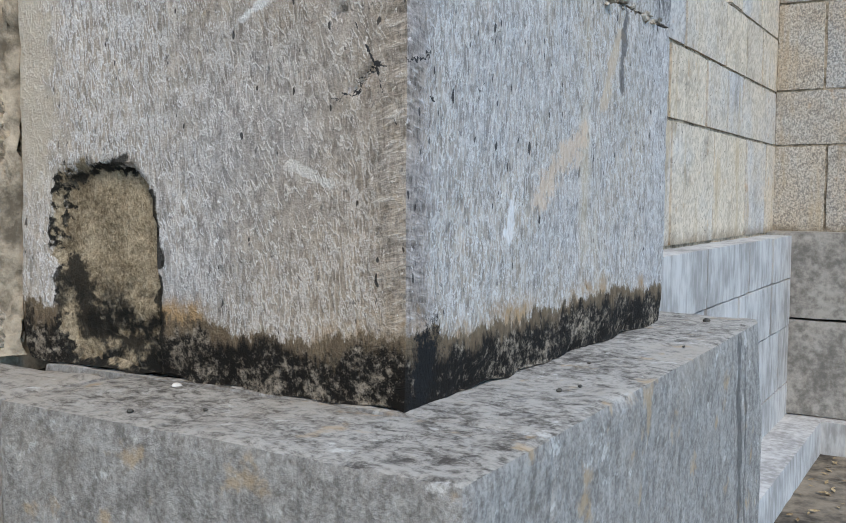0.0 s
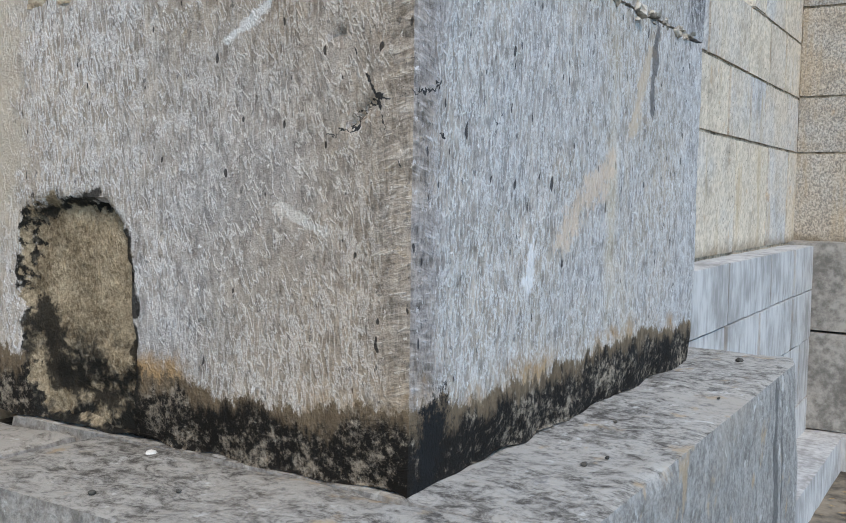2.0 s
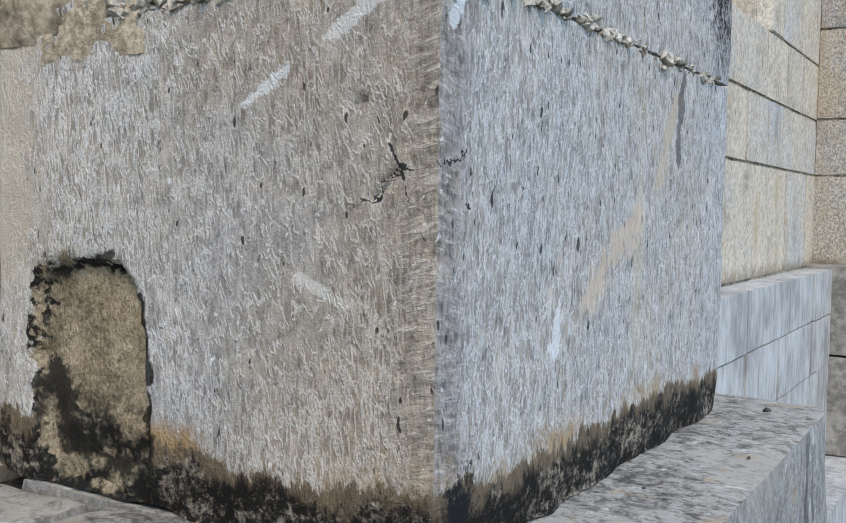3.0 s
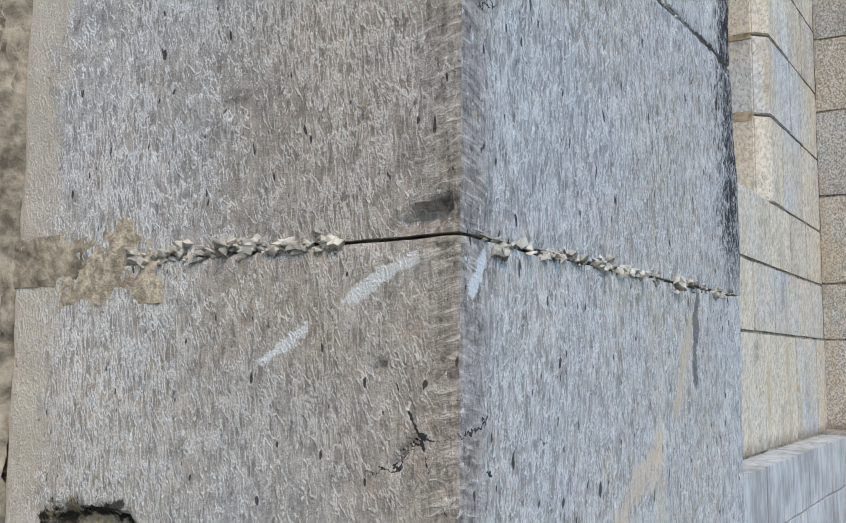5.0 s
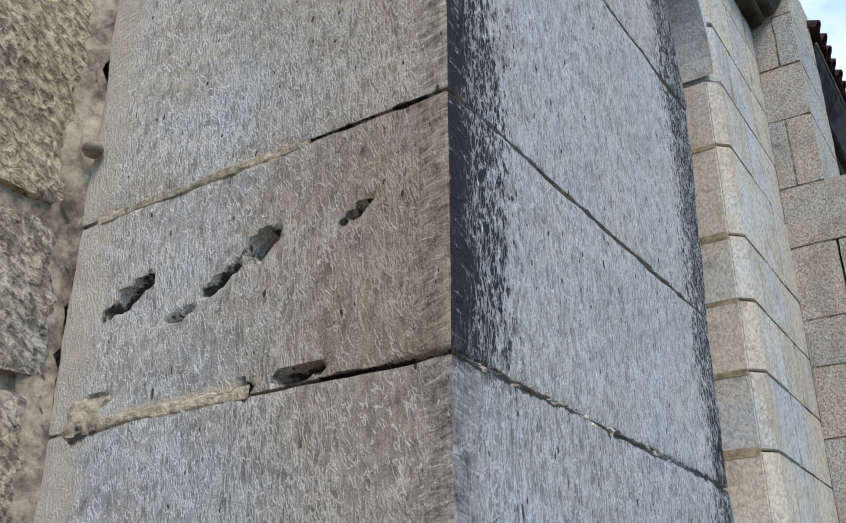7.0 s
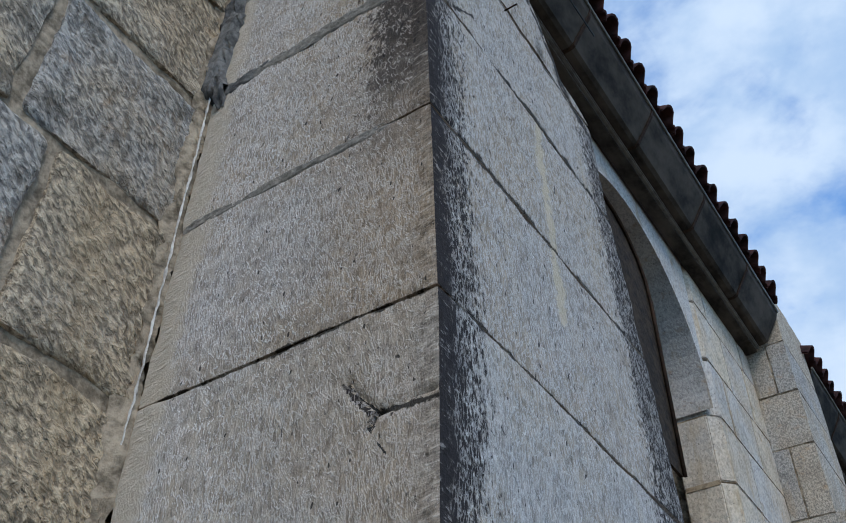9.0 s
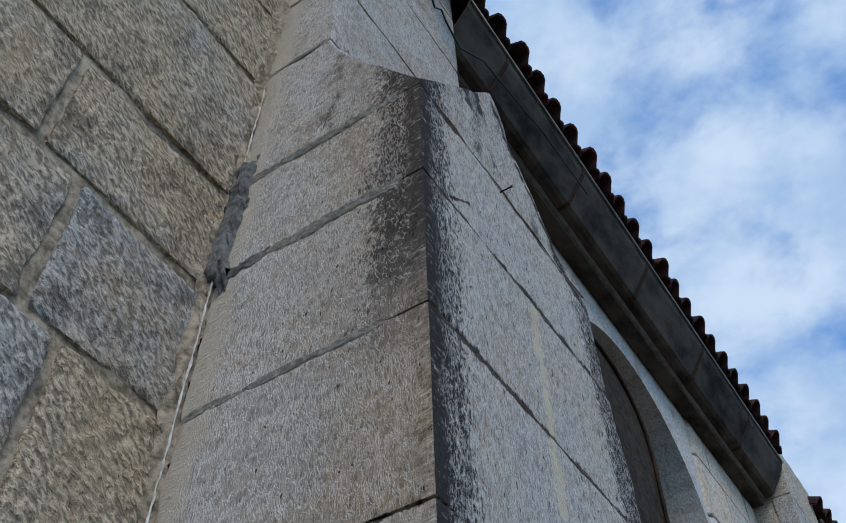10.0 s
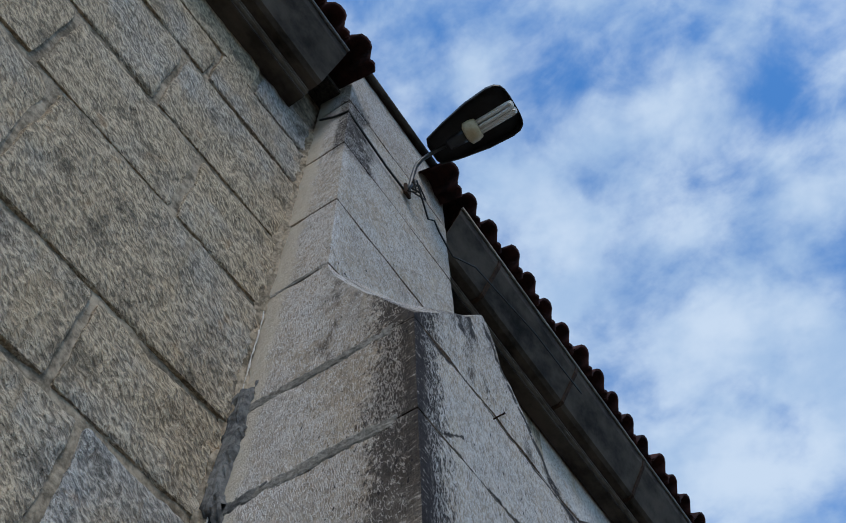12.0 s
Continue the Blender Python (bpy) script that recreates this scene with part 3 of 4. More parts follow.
EAVE = 6.45        # underside of the gutter
UPPER = -0.42      # face of the buttress above its weathering

# ---- ground ----
bm = bmesh.new()
bmesh.ops.create_grid(bm, x_segments=60, y_segments=60, size=400)
for v in bm.verts:
    v.co.z = 0.0
ground = part("ground", bm, GROUND)
tagged(ground, "damp brown earth and worn paving along the wall", "ground", kind="structure")
step = part("step", stone_mesh((-0.60, 1.05, -0.1), (-0.30, 5.26, 0.20), 0.12, 0.012, 0.004), PLINTH_FAR)
tagged(step, "low pale grey stone step along the wall's foot", "step", kind="structure")

# ---- near buttress ----
near = thing("buttress", "grey limestone buttress of large tooled blocks on a ledge", "buttress")
HOLES = [(-0.500, 2.398, 0.038, 0.013, 0.045, 0.42), (-0.268, 2.412, 0.022, 0.015, 0.05, 0.5), (-0.335, 2.382, 0.030, 0.007, 0.02, 0.5),
         (-0.200, 2.240, 0.030, 0.007, 0.03, 0.05), (-0.281, 2.234, 0.010, 0.010, 0.03, 0), (-0.345, 2.229, 0.035, 0.004, 0.02, 0.05), (-0.124, 2.418, 0.022, 0.005, 0.018, 0.4), (-0.40, 2.35, 0.03, 0.006, 0.012, 0.2),
         (-0.263, 1.433, 0.004, 0.006, 0.008, 0), (-0.194, 2.156, 0.004, 0.006, 0.01, 0), (-0.264, 2.023, 0.005, 0.005, 0.01, 0),
         (-0.114, 1.956, 0.005, 0.006, 0.01, 0), (-0.265, 1.99, 0.02, 0.016, 0.004, 0), (-0.088, 1.724, 0.012, 0.004, 0.008, 0.6),
         (-0.035, 1.858, 0.030, 0.010, 0.014, 0.2), (-0.55, 2.258, 0.026, 0.010, 0.02, 0)]
CRACKS = [((-0.005, 2.840), (-0.067, 2.838)), ((-0.067, 2.838), (-0.102, 2.836)), ((-0.102, 2.836), (-0.140, 2.874)), ((-0.140, 2.874), (-0.165, 2.912)),
          ((-0.102, 2.836), (-0.119, 2.812)), ((-0.045, 1.662), (-0.066, 1.645))]



def near_line(x, z, a, b):
    ax, az, bx, bz = *a, *b
    dx, dz = bx - ax, bz - az
    t = min(1.0, max(0.0, ((x - ax) * dx + (z - az) * dz) / (dx * dx + dz * dz)))
    return math.hypot(x - ax - t * dx, z - az - t * dz)


def buttress_skin(p, nrm):
    """Hollow, holes and cracks of the face that looks along the wall, and small bruises everywhere."""
    sink = 0.0
    if nrm[1] < -0.5:
        x, z = p[0], p[2]
        ring = abs((x + 0.468 + 0.05 * (z - 1.43)) / 0.102) ** 3.4 + abs((z - 1.425) / 0.146) ** 3.4 + 0.18 * wobble(p, 30.0, 1.0)
        if z < 1.62:
            sink += 0.018 * min(1.0, max(0.0, (1.0 - ring) / 0.25)) * (1 + 0.35 * wobble(p, 25.0, 5.0) + 0.25 * wobble(p, 70.0, 5.0))
        for hx, hz, rx, rz, deep, turn in HOLES:
            dx, dz = x - hx, z - hz
            if abs(dx) < 0.15 and abs(dz) < 0.12:
                u, v = dx * math.cos(turn) + dz * math.sin(turn), dz * math.cos(turn) - dx * math.sin(turn)
                d = math.hypot(u / rx, v / rz) + 0.45 * wobble(p, 55.0, 2.0) + 0.45 * wobble(p, 120.0, 7.0)
                sink += deep * min(1.0, max(0.0, (1.15 - d) / 0.45))
        for a, b in CRACKS:
            if abs(x - a[0]) < 0.12 and abs(z - a[1]) < 0.12:
                sink += 0.012 * max(0.0, 1 - near_line(x, z, a, b) / 0.006)
    low = max(0.0, 1.345 - p[2]) / 0.045
    sink += min(1.0, low) * (0.006 + 0.008 * wobble(p, 18.0, 4.0))
    return sink


def batter(z):
    """How far the side face has drawn back towards the wall at the height z."""
    return 0.035 * max(0.0, z - 2.95)


def drawn_back(p):
    p = p.copy()
    p[0] -= batter(p[2]) * min(1.0, max(0.0, (p[0] - W) / 0.6))
    if p[1] > 0.5:
        p[1] += np.interp(p[2], [1.4, 2.0, 2.25, 2.5, 2.8, 3.1, 3.5, 3.9], [0.0, 0.01, -0.015, -0.015, 0.02, 0.06, 0.04, 0.0]) * (p[1] - 0.5) / 0.4
    return p


COURSES = [1.30, 1.84, 2.226, 2.535, 3.022, 3.455, 3.895, 4.28]
DEPTH = 0.90
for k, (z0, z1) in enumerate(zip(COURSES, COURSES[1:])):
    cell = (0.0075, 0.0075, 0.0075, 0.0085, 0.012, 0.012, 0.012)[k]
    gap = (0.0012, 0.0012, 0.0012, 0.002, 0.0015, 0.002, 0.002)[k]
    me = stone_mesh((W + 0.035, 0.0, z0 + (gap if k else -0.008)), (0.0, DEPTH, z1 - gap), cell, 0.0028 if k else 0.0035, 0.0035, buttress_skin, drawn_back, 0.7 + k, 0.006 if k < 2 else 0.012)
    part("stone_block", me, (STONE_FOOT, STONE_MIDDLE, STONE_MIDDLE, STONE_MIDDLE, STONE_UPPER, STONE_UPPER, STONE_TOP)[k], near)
part("joint_core", box_bm((W + 0.01, 0.070, 1.302), (-0.130, 0.78, 4.26)), JOINT, near, "dark dirt in the joints between blocks")

bm = prism_bm([(0.0, 4.286), (0.0, 4.305), (0.385, 4.775), (0.42, 4.74), (0.48, 4.61), (0.53, 4.565), (0.63, 4.45), (0.73, 4.345), (0.89, 4.286)], UPPER, 0.0, 0)
for v in bm.verts:
    if v.co.x < -0.1 and v.co.z > 4.30:
        v.co.z += 0.62 if v.co.y < 0.1 else 0.45
bmesh.ops.subdivide_edges(bm, edges=bm.edges, cuts=10, use_grid_fill=True)
bmesh.ops.triangulate(bm, faces=[f for f in bm.faces if len(f.verts) > 4])
for v in bm.verts:
    t = v.co.x / UPPER
    v.co.z -= max(0.0, v.co.z - 4.31) * 0.10 * math.sin(math.pi * t)
    v.co.x -= batter(4.29) * (1 - t)
    if v.co.x > UPPER + 0.01:
        v.co += Vector((1, -0.6, 0)) * 0.006 * wobble(v.co, 12.0, 3.0) + Vector((0, 0, 0.012)) * wobble(v.co, 8.0, 9.0)
part("weathering_stone", bm, STONE_TOP, near, "sloping stone shedding water above the blocks")


def set_back(p):
    """The narrow upper part draws back a little as it rises."""
    p = p.copy()
    p[0] -= 0.028 * (p[2] - 4.9) * max(0.0, (p[0] - W) / 0.25)
    return p


TOP_COURSES = [4.285, 4.91, 5.42, 6.01, 6.57, 7.18]
for k, (z0, z1) in enumerate(zip(TOP_COURSES, TOP_COURSES[1:])):
    me = stone_mesh((W + 0.02, 0.0, z0 + 0.006), (UPPER + 0.026, DEEP - 0.03, z1 - 0.006), 0.02, 0.005, 0.004, None, set_back, 11.3 + k, 0.014)
    part("stone_block", me, STONE_TOP, near)
part("joint_core", box_bm((W - 0.01, 0.03, 4.3), (UPPER - 0.10, DEEP - 0.06, 7.1)), JOINT, near, "dark dirt in the joints between blocks")

# crumbling lime in the lowest joint, on both faces
rng = random.Random(4)
bm = bmesh.new()
for k in range(860):
    side = rng.random() < 0.45
    u = rng.uniform(-0.42, -0.13) if side else rng.uniform(0.03, 0.86)
    if noise.noise(Vector((u * 17, 1.0 if side else 5.0, 0))) < -0.22:
        continue
    size = rng.choice((0.0015, 0.002, 0.003, 0.004, 0.006))
    deep = rng.uniform(-0.003, 0.012)
    z = 1.841 + rng.gauss(0, 0.0045)
    if k > 620:
        if side or u > 0.6:
            continue
        z, size = 2.227 + rng.gauss(0, 0.003), size * 0.6
    at = Vector((u, deep, z)) if side else Vector((-deep, u, z))
    made = bmesh.ops.create_icosphere(bm, subdivisions=1, radius=size, matrix=Matrix.Translation(at) @ Matrix.Diagonal((rng.uniform(0.8, 2.0), rng.uniform(0.8, 2.0), rng.uniform(0.6, 1.1), 1)))["verts"]
    for v in made:
        v.co += Vector((rng.gauss(0, 1), rng.gauss(0, 1), rng.gauss(0, 1))) * size * 0.35
crumbs = part("crumbled_mortar", bm, CRUMB, near, "pale crumbling lime mortar")
tagged(crumbs, kind="stuff")


def smear(name, centre, half, mat, parent, seed, thick=0.008, plane="y"):
    """A hand-spread patch of mortar with a ragged edge lying on a face."""
    bm = bmesh.new()
    long = max(1.0, half[0] / half[1] * 0.5)
    nu, nv = int(28 * min(long, 6)), 28
    rows = []
    for i in range(nu + 1):
        row = []
        for j in range(nv + 1):
            u, v = 2 * i / nu - 1, 2 * j / nv - 1
            a, z = centre[0] + u * half[0], centre[1] + v * half[1]
            r = max(abs(u), abs(v)) + 0.55 * noise.noise(Vector((a * 16 + seed, z * 16, seed))) + 0.40 * noise.noise(Vector((a * 55, z * 55, seed))) + 0.22 * noise.noise(Vector((a * 150, z * 150, seed)))
            h = thick * min(1.0, max(-1.2, (0.85 - r) / 0.30)) + 0.0012 * noise.noise(Vector((a * 90, z * 90, seed)))
            row.append(bm.verts.new((a, -h, z) if plane == "y" else (W + h, a, z)))
        rows.append(row)
    for i in range(nu):
        for j in range(nv):
            q = (rows[i][j], rows[i + 1][j], rows[i + 1][j + 1], rows[i][j + 1])
            f = bm.faces.new(q if plane == "y" else q)
            f.smooth = True
    return part(name, bm, mat, parent, "hand-spread beige mortar")


smear("mortar_patch", (-0.455, 1.838), (0.095, 0.048), LIME, near, 2.6, 0.0022)
smear("mortar_patch", (-0.57, 1.845), (0.10, 0.030), MORTAR, near, 5.2, 0.0018)
smear("mortar_patch", (-0.565, 2.245), (0.055, 0.026), LIME, near, 8.3, 0.004)
smear("mortar_patch", (-0.42, 2.230), (0.15, 0.008), LIME, near, 1.7, 0.0014)
smear("mortar_patch", (-0.40, 2.536), (0.20, 0.007), LIME, near, 3.9, 0.0013)
for z, half in ((3.455, 0.013), (3.897, 0.022), (4.285, 0.022)):
    smear("mortar_patch", (-0.36, z), (0.27, half), GREY_MORTAR, near, z * 3.1, 0.0022)
smear("mortar_patch", (-0.52, 4.91), (0.12, 0.012), GREY_MORTAR, near, 15.2, 0.0022)
smear("mortar_patch", (-0.632, 4.13), (0.042, 0.30), DARK_MORTAR, near, 6.1, 0.026)
smear("mortar_patch", (-0.56, 3.895), (0.09, 0.026), DARK_MORTAR, near, 4.4, 0.004)
bm = bmesh.new()
rows = []
for i in range(430):
    z = LEDGE_Z + i * 0.012
    wide = 0.030 + 0.025 * noise.noise(Vector((3.0, 0, z * 4)))
    row = []
    for j in range(7):
        t = j / 6
        row.append(bm.verts.new((W + wide * t + 0.002, -0.035 * (1 - t) ** 1.3 + 0.016 * noise.noise(Vector((t * 3, 0, z * 14))) + 0.014 * noise.noise(Vector((t * 9, 4, z * 45))) + (0.008 if t == 1 else 0), z)))
    rows.append(row)
for r0, r1 in zip(rows, rows[1:]):
    for a, b, c, d in zip(r0, r0[1:], r1[1:], r1):
        bm.faces.new((a, b, c, d)).smooth = True
part("mortar_fillet", bm, MORTAR, near, "rough mortar filling the angle against the wall")

# pale lime line where the wall meets the block, and a knob of mortar
bm = bmesh.new()
rows = []
for i in range(170):
    z = 2.95 + i * 0.011
    c = 0.030 + 0.006 * noise.noise(Vector((7.0, 0, z * 5)))
    half = min(1.0, i / 25) * 0.002 + min(1.0, i / 25) * 0.005 * max(-0.5, noise.noise(Vector((2.0, 3.0, z * 19))))
    rows.append([bm.verts.new((W + c + half * k, -0.012 + 0.004 * abs(k) - 0.004 * noise.noise(Vector((k, 1, z * 40))), z)) for k in (-1, 0, 1)])
for r0, r1 in zip(rows, rows[1:]):
    for a, b, c, d in zip(r0, r0[1:], r1[1:], r1):
        bm.faces.new((a, b, c, d)).smooth = True
part("lime_line", bm, PALE, near, "thin white line of lime")
bm = bmesh.new()
for v in bmesh.ops.create_icosphere(bm, subdivisions=3, radius=0.017, matrix=Matrix.Translation((-0.612, -0.018, 2.652)) @ Matrix.Diagonal((1, 0.9, 0.7, 1)))["verts"]:
    v.co += v.co.normalized() * 0.004 * wobble(v.co, 60.0, 2.0)
for f in bm.faces:
    f.smooth = True
part("mortar_knob", bm, MORTAR, near)

# ---- plinth under the near buttress ----
plinth = thing("plinth", "worn grey stone ledge carrying the buttress", "plinth")
part("ledge_stone", stone_mesh((-0.425, -0.185, 0.66), (0.172, -0.004, 1.298), 0.011, 0.005, 0.004, None, None, 21.0, 0.012), LEDGE, plinth)


def skewed(p):
    """The ledge runs slightly out of line with the wall, its far corner knocked off."""
    p = p.copy()
    if p[0] > 0:
        p[0] -= 0.014 * p[1] / 1.07 + 0.016 * max(0.0, (p[1] - 1.0) / 0.07) * max(0.0, (p[2] - 1.1) / 0.2)
    return p


part("ledge_stone", stone_mesh((-0.60, 0.0, 0.66), (0.168, 1.07, 1.297), 0.014, 0.005, 0.004, None, skewed, 23.0, 0.014), LEDGE, plinth)
part("ledge_stone", stone_mesh((-0.70, -0.175, 0.66), (-0.455, -0.004, 1.292), 0.02, 0.014, 0.005, None, None, 25.0, 0.02), LEDGE, plinth)
part("lower_stone", stone_mesh((-0.66, -0.19, 0.0), (0.14, 1.06, 0.65), 0.05, 0.014, 0.005, None, None, 27.0), LEDGE, plinth)
part("joint_core", box_bm((-0.68, -0.15, 0.01), (0.13, 1.0, 1.27)), JOINT, plinth, "dark dirt in the joints between blocks")

# ---- nave wall ----
wall = thing("wall_nave", "long church wall of coursed stone with a window", "wall", "structure")
NEAR_JAMB, FAR_JAMB, SPRING, SILL, BACK = 2.17, 4.10, 5.25, 2.33, -1.25
MID, ARCH = (NEAR_JAMB + FAR_JAMB) / 2, (FAR_JAMB - NEAR_JAMB) / 2
CORE = W - 0.002
part("wall_core", box_bm((BACK, -14, 0), (CORE, NEAR_JAMB, 6.9)), MORTAR, wall)
part("wall_core", box_bm((BACK, FAR_JAMB + 0.10, 0), (CORE, 24, 6.9)), MORTAR, wall)
part("wall_core", box_bm((BACK, NEAR_JAMB, 0), (CORE, FAR_JAMB + 0.10, SILL)), MORTAR, wall)
arch = [(MID + ARCH * math.cos(math.pi * k / 24), SPRING + ARCH * math.sin(math.pi * k / 24)) for k in range(25)]
part("arch_spandrel", prism_bm(arch + [(NEAR_JAMB, 6.9), (FAR_JAMB, 6.9)], BACK, W - 0.004, 0), WALL_FAR, wall, "pale smooth stone above the round arch")
part("window_sill", prism_bm([(W, SILL), (-0.93, 2.62), (-1.2, 2.62), (-1.2, SILL - 0.1), (W, SILL - 0.1)], NEAR_JAMB, FAR_JAMB, 1), WALL_FAR, wall, "steeply sloping stone sill")

rows_z = [1.30, 1.70, 2.05, 2.30, 2.56, 3.03, 3.46, 3.87, 4.24, 4.84, 5.29, 5.81, 6.14, 6.46]
fixed = {7: [-0.52], 8: [-0.93], 9: [-0.44], 10: [-0.69], 6: [-0.40]}
rng = random.Random(12)
for k, (z0, z1) in enumerate(zip(rows_z, rows_z[1:])):
    ends, y = [0.03], None
    for f in fixed.get(k, [-rng.uniform(0.3, 0.6)]):
        ends.append(f)
    while ends[-1] > -3.2:
        ends.append(ends[-1] - rng.uniform(0.45, 0.85))
    for hi, lo in zip(ends, ends[1:]):
        g = 0.013
        tip = rng.uniform(-0.015, 0.015)

        def lean(p, tip=tip, z0=z0, z1=z1, lo=lo, hi=hi):
            p = p.copy()
            p[2] += tip * ((p[1] - lo) / (hi - lo) - 0.5)
            return p
        fine = 0.015 if lo > -1.3 else 0.06
        me = stone_mesh((W - 0.12, lo + g, z0 + g), (W + rng.uniform(0.006, 0.014), hi - g, z1 - g), fine, 0.010, 0.011, None, lean, 40 + 3.7 * k + lo, 0.035)
        part("stone_block", me, WALL_NEAR, wall)

far_z = [1.32, 1.87, 2.20, 2.53, 2.98, 3.40, 3.80, 4.19, 4.77, 5.22, 5.65, 6.12, 6.45]
rng = random.Random(5)
for k, (z0, z1) in enumerate(zip(far_z, far_z[1:])):
    start = FAR_JAMB if z0 > 2.4 else 0.95
    if z0 >= 5.2:
        start = MID + math.sqrt(max(0.0, (ARCH + 0.02) ** 2 - (z0 - SPRING) ** 2)) if z0 - SPRING < ARCH else MID
        start = max(start, FAR_JAMB)
    y = start
    first = True
    while y < BAY - 0.02:
        long = rng.uniform(0.35, 0.75) if not first else rng.choice((0.32, 0.55))
        end = min(BAY + 0.02, y + long)
        if BAY - end < 0.2:
            end = BAY + 0.02
        g = 0.006
        jamb = first and z0 > 2.4
        if jamb:
            face = W + 0.008
            part("jamb_stone", prism_top([(-0.95, y), (face - 0.068, y), (face, y + 0.068), (face, end - g), (-0.95, end - g)], z0 + 0.006, z1 - 0.006), WALL_FAR, wall)
            part("jamb_mortar", box_bm((-0.94, y - 0.003 + rng.uniform(-0.002, 0.002), z0 - 0.024 + rng.uniform(-0.008, 0.004)), (face - 0.070, y + 0.05, z0 + 0.018 + rng.uniform(-0.006, 0.008)), 0.004), OCHRE, wall, "wide ochre mortar joint")
            y, first = end, False
            continue
        me = stone_mesh((W - 0.1, y + 0.011, z0 + g), (W + rng.uniform(0.005, 0.011), end - 0.011, z1 - g), 0.06, 0.004, 0.003, None, None, 90 + k + y, 0.008)
        part("stone_block", me, WALL_FAR, wall)
        y, first = end, False
for k, (z0, z1) in enumerate(zip((0.0, 0.40, 0.76, 1.05), (0.40, 0.76, 1.05, 1.315))):
    y = 0.98
    while y < BAY - 0.2:
        end = min(BAY - 0.1, y + rng.uniform(0.45, 0.95))
        part("plinth_stone", stone_mesh((W - 0.05, y + 0.012, z0 + 0.002), (-0.52 + rng.uniform(-0.008, 0.008), end - 0.012, z1 - 0.002), 0.07, 0.005, 0.003, None, None, 130 + k + y, 0.01), PLINTH_FAR, wall)
        y = end
part("plinth_core", box_bm((W - 0.05, 0.95, 0), (-0.545, BAY, 1.30)), JOINT, wall, "dark dirt in the joints between blocks")

# ---- arched window ----
window = thing("window_1", "tall round-arched window closed by a brown mesh screen", "window", "structure")
edge = [(2.22, 4.40), (3.26, 4.40), (3.26, 5.50)] + [(2.74 + 0.52 * math.cos(a), 5.50 + 0.45 * math.sin(a)) for a in (math.pi * k / 10 for k in range(1, 10))] + [(2.22, 5.40)]
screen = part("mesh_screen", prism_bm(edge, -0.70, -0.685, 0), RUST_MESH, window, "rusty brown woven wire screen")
bm = tube_bm([(-0.675, y, z) for y, z in edge[1:]], 0.012, 6)
part("screen_frame", bm, IRON, screen, "black iron frame")
# backing wall whose dark colour stands in for the shade indoors
part("inner_wall", box_bm((-1.6, NEAR_JAMB - 0.3, SILL - 0.2), (-1.3, FAR_JAMB + 0.3, 6.6)), INSIDE_SHADE, window, "interior wall behind the screen, its shade painted near-black")

# ---- far buttress ----
far = thing("buttress", "far grey stone buttress with open joints, beyond the window", "buttress")
rng = random.Random(8)
zs = [1.32, 1.87, 2.21, 2.75, 3.28, 3.74, 4.06, 4.58, 5.03, 5.57, 6.01, 6.45, 6.98]
for k, (z0, z1) in enumerate(zip(zs, zs[1:])):
    front = 0.0 if z0 < 4.2 else (-0.18 if z0 < 4.8 else -0.36)
    cuts = [W, front] if k % 2 else [W, W + (front - W) * rng.uniform(0.4, 0.7), front]
    for a, b in zip(cuts, cuts[1:]):
        me = stone_mesh((a + 0.006, BAY + rng.uniform(0, 0.006), z0 + 0.005), (b - 0.006, BAY + DEEP, z1 - 0.005), 0.05, 0.006, 0.005, None, None, 160 + k + a, 0.014)
        part("stone_block", me, FAR_BUTTRESS, far)
part("joint_core", box_bm((W, BAY + 0.012, 1.3), (-0.40, BAY + 0.8, 6.9)), MORTAR, far, "dark dirt in the joints between blocks")
part("joint_core", box_bm((-0.40, BAY + 0.012, 1.3), (-0.03, BAY + 0.8, 4.0)), MORTAR, far, "dark dirt in the joints between blocks")
far_plinth = thing("plinth", "stained grey stone plinth under the far buttress", "plinth")
for z0, z1 in ((0.20, 0.80), (0.80, 1.34)):
    part("plinth_stone", stone_mesh((W - 0.05, 5.25, z0 + 0.005), (0.17, 6.4, z1 - 0.005), 0.06, 0.008, 0.004, None, None, 190 + z0, 0.014), GREY_PLINTH, far_plinth)
part("footing", stone_mesh((-0.56, 5.16, -0.1), (0.30, 6.5, 0.20), 0.1, 0.012, 0.004, None, None, 195), PLINTH_FAR, far_plinth)

# ---- eaves ----
roof = thing("roof", "clay tile roof edge, dark red against the sky", "roof", "structure")
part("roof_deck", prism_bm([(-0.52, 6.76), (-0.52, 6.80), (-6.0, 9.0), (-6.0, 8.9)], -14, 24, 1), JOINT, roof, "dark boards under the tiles")


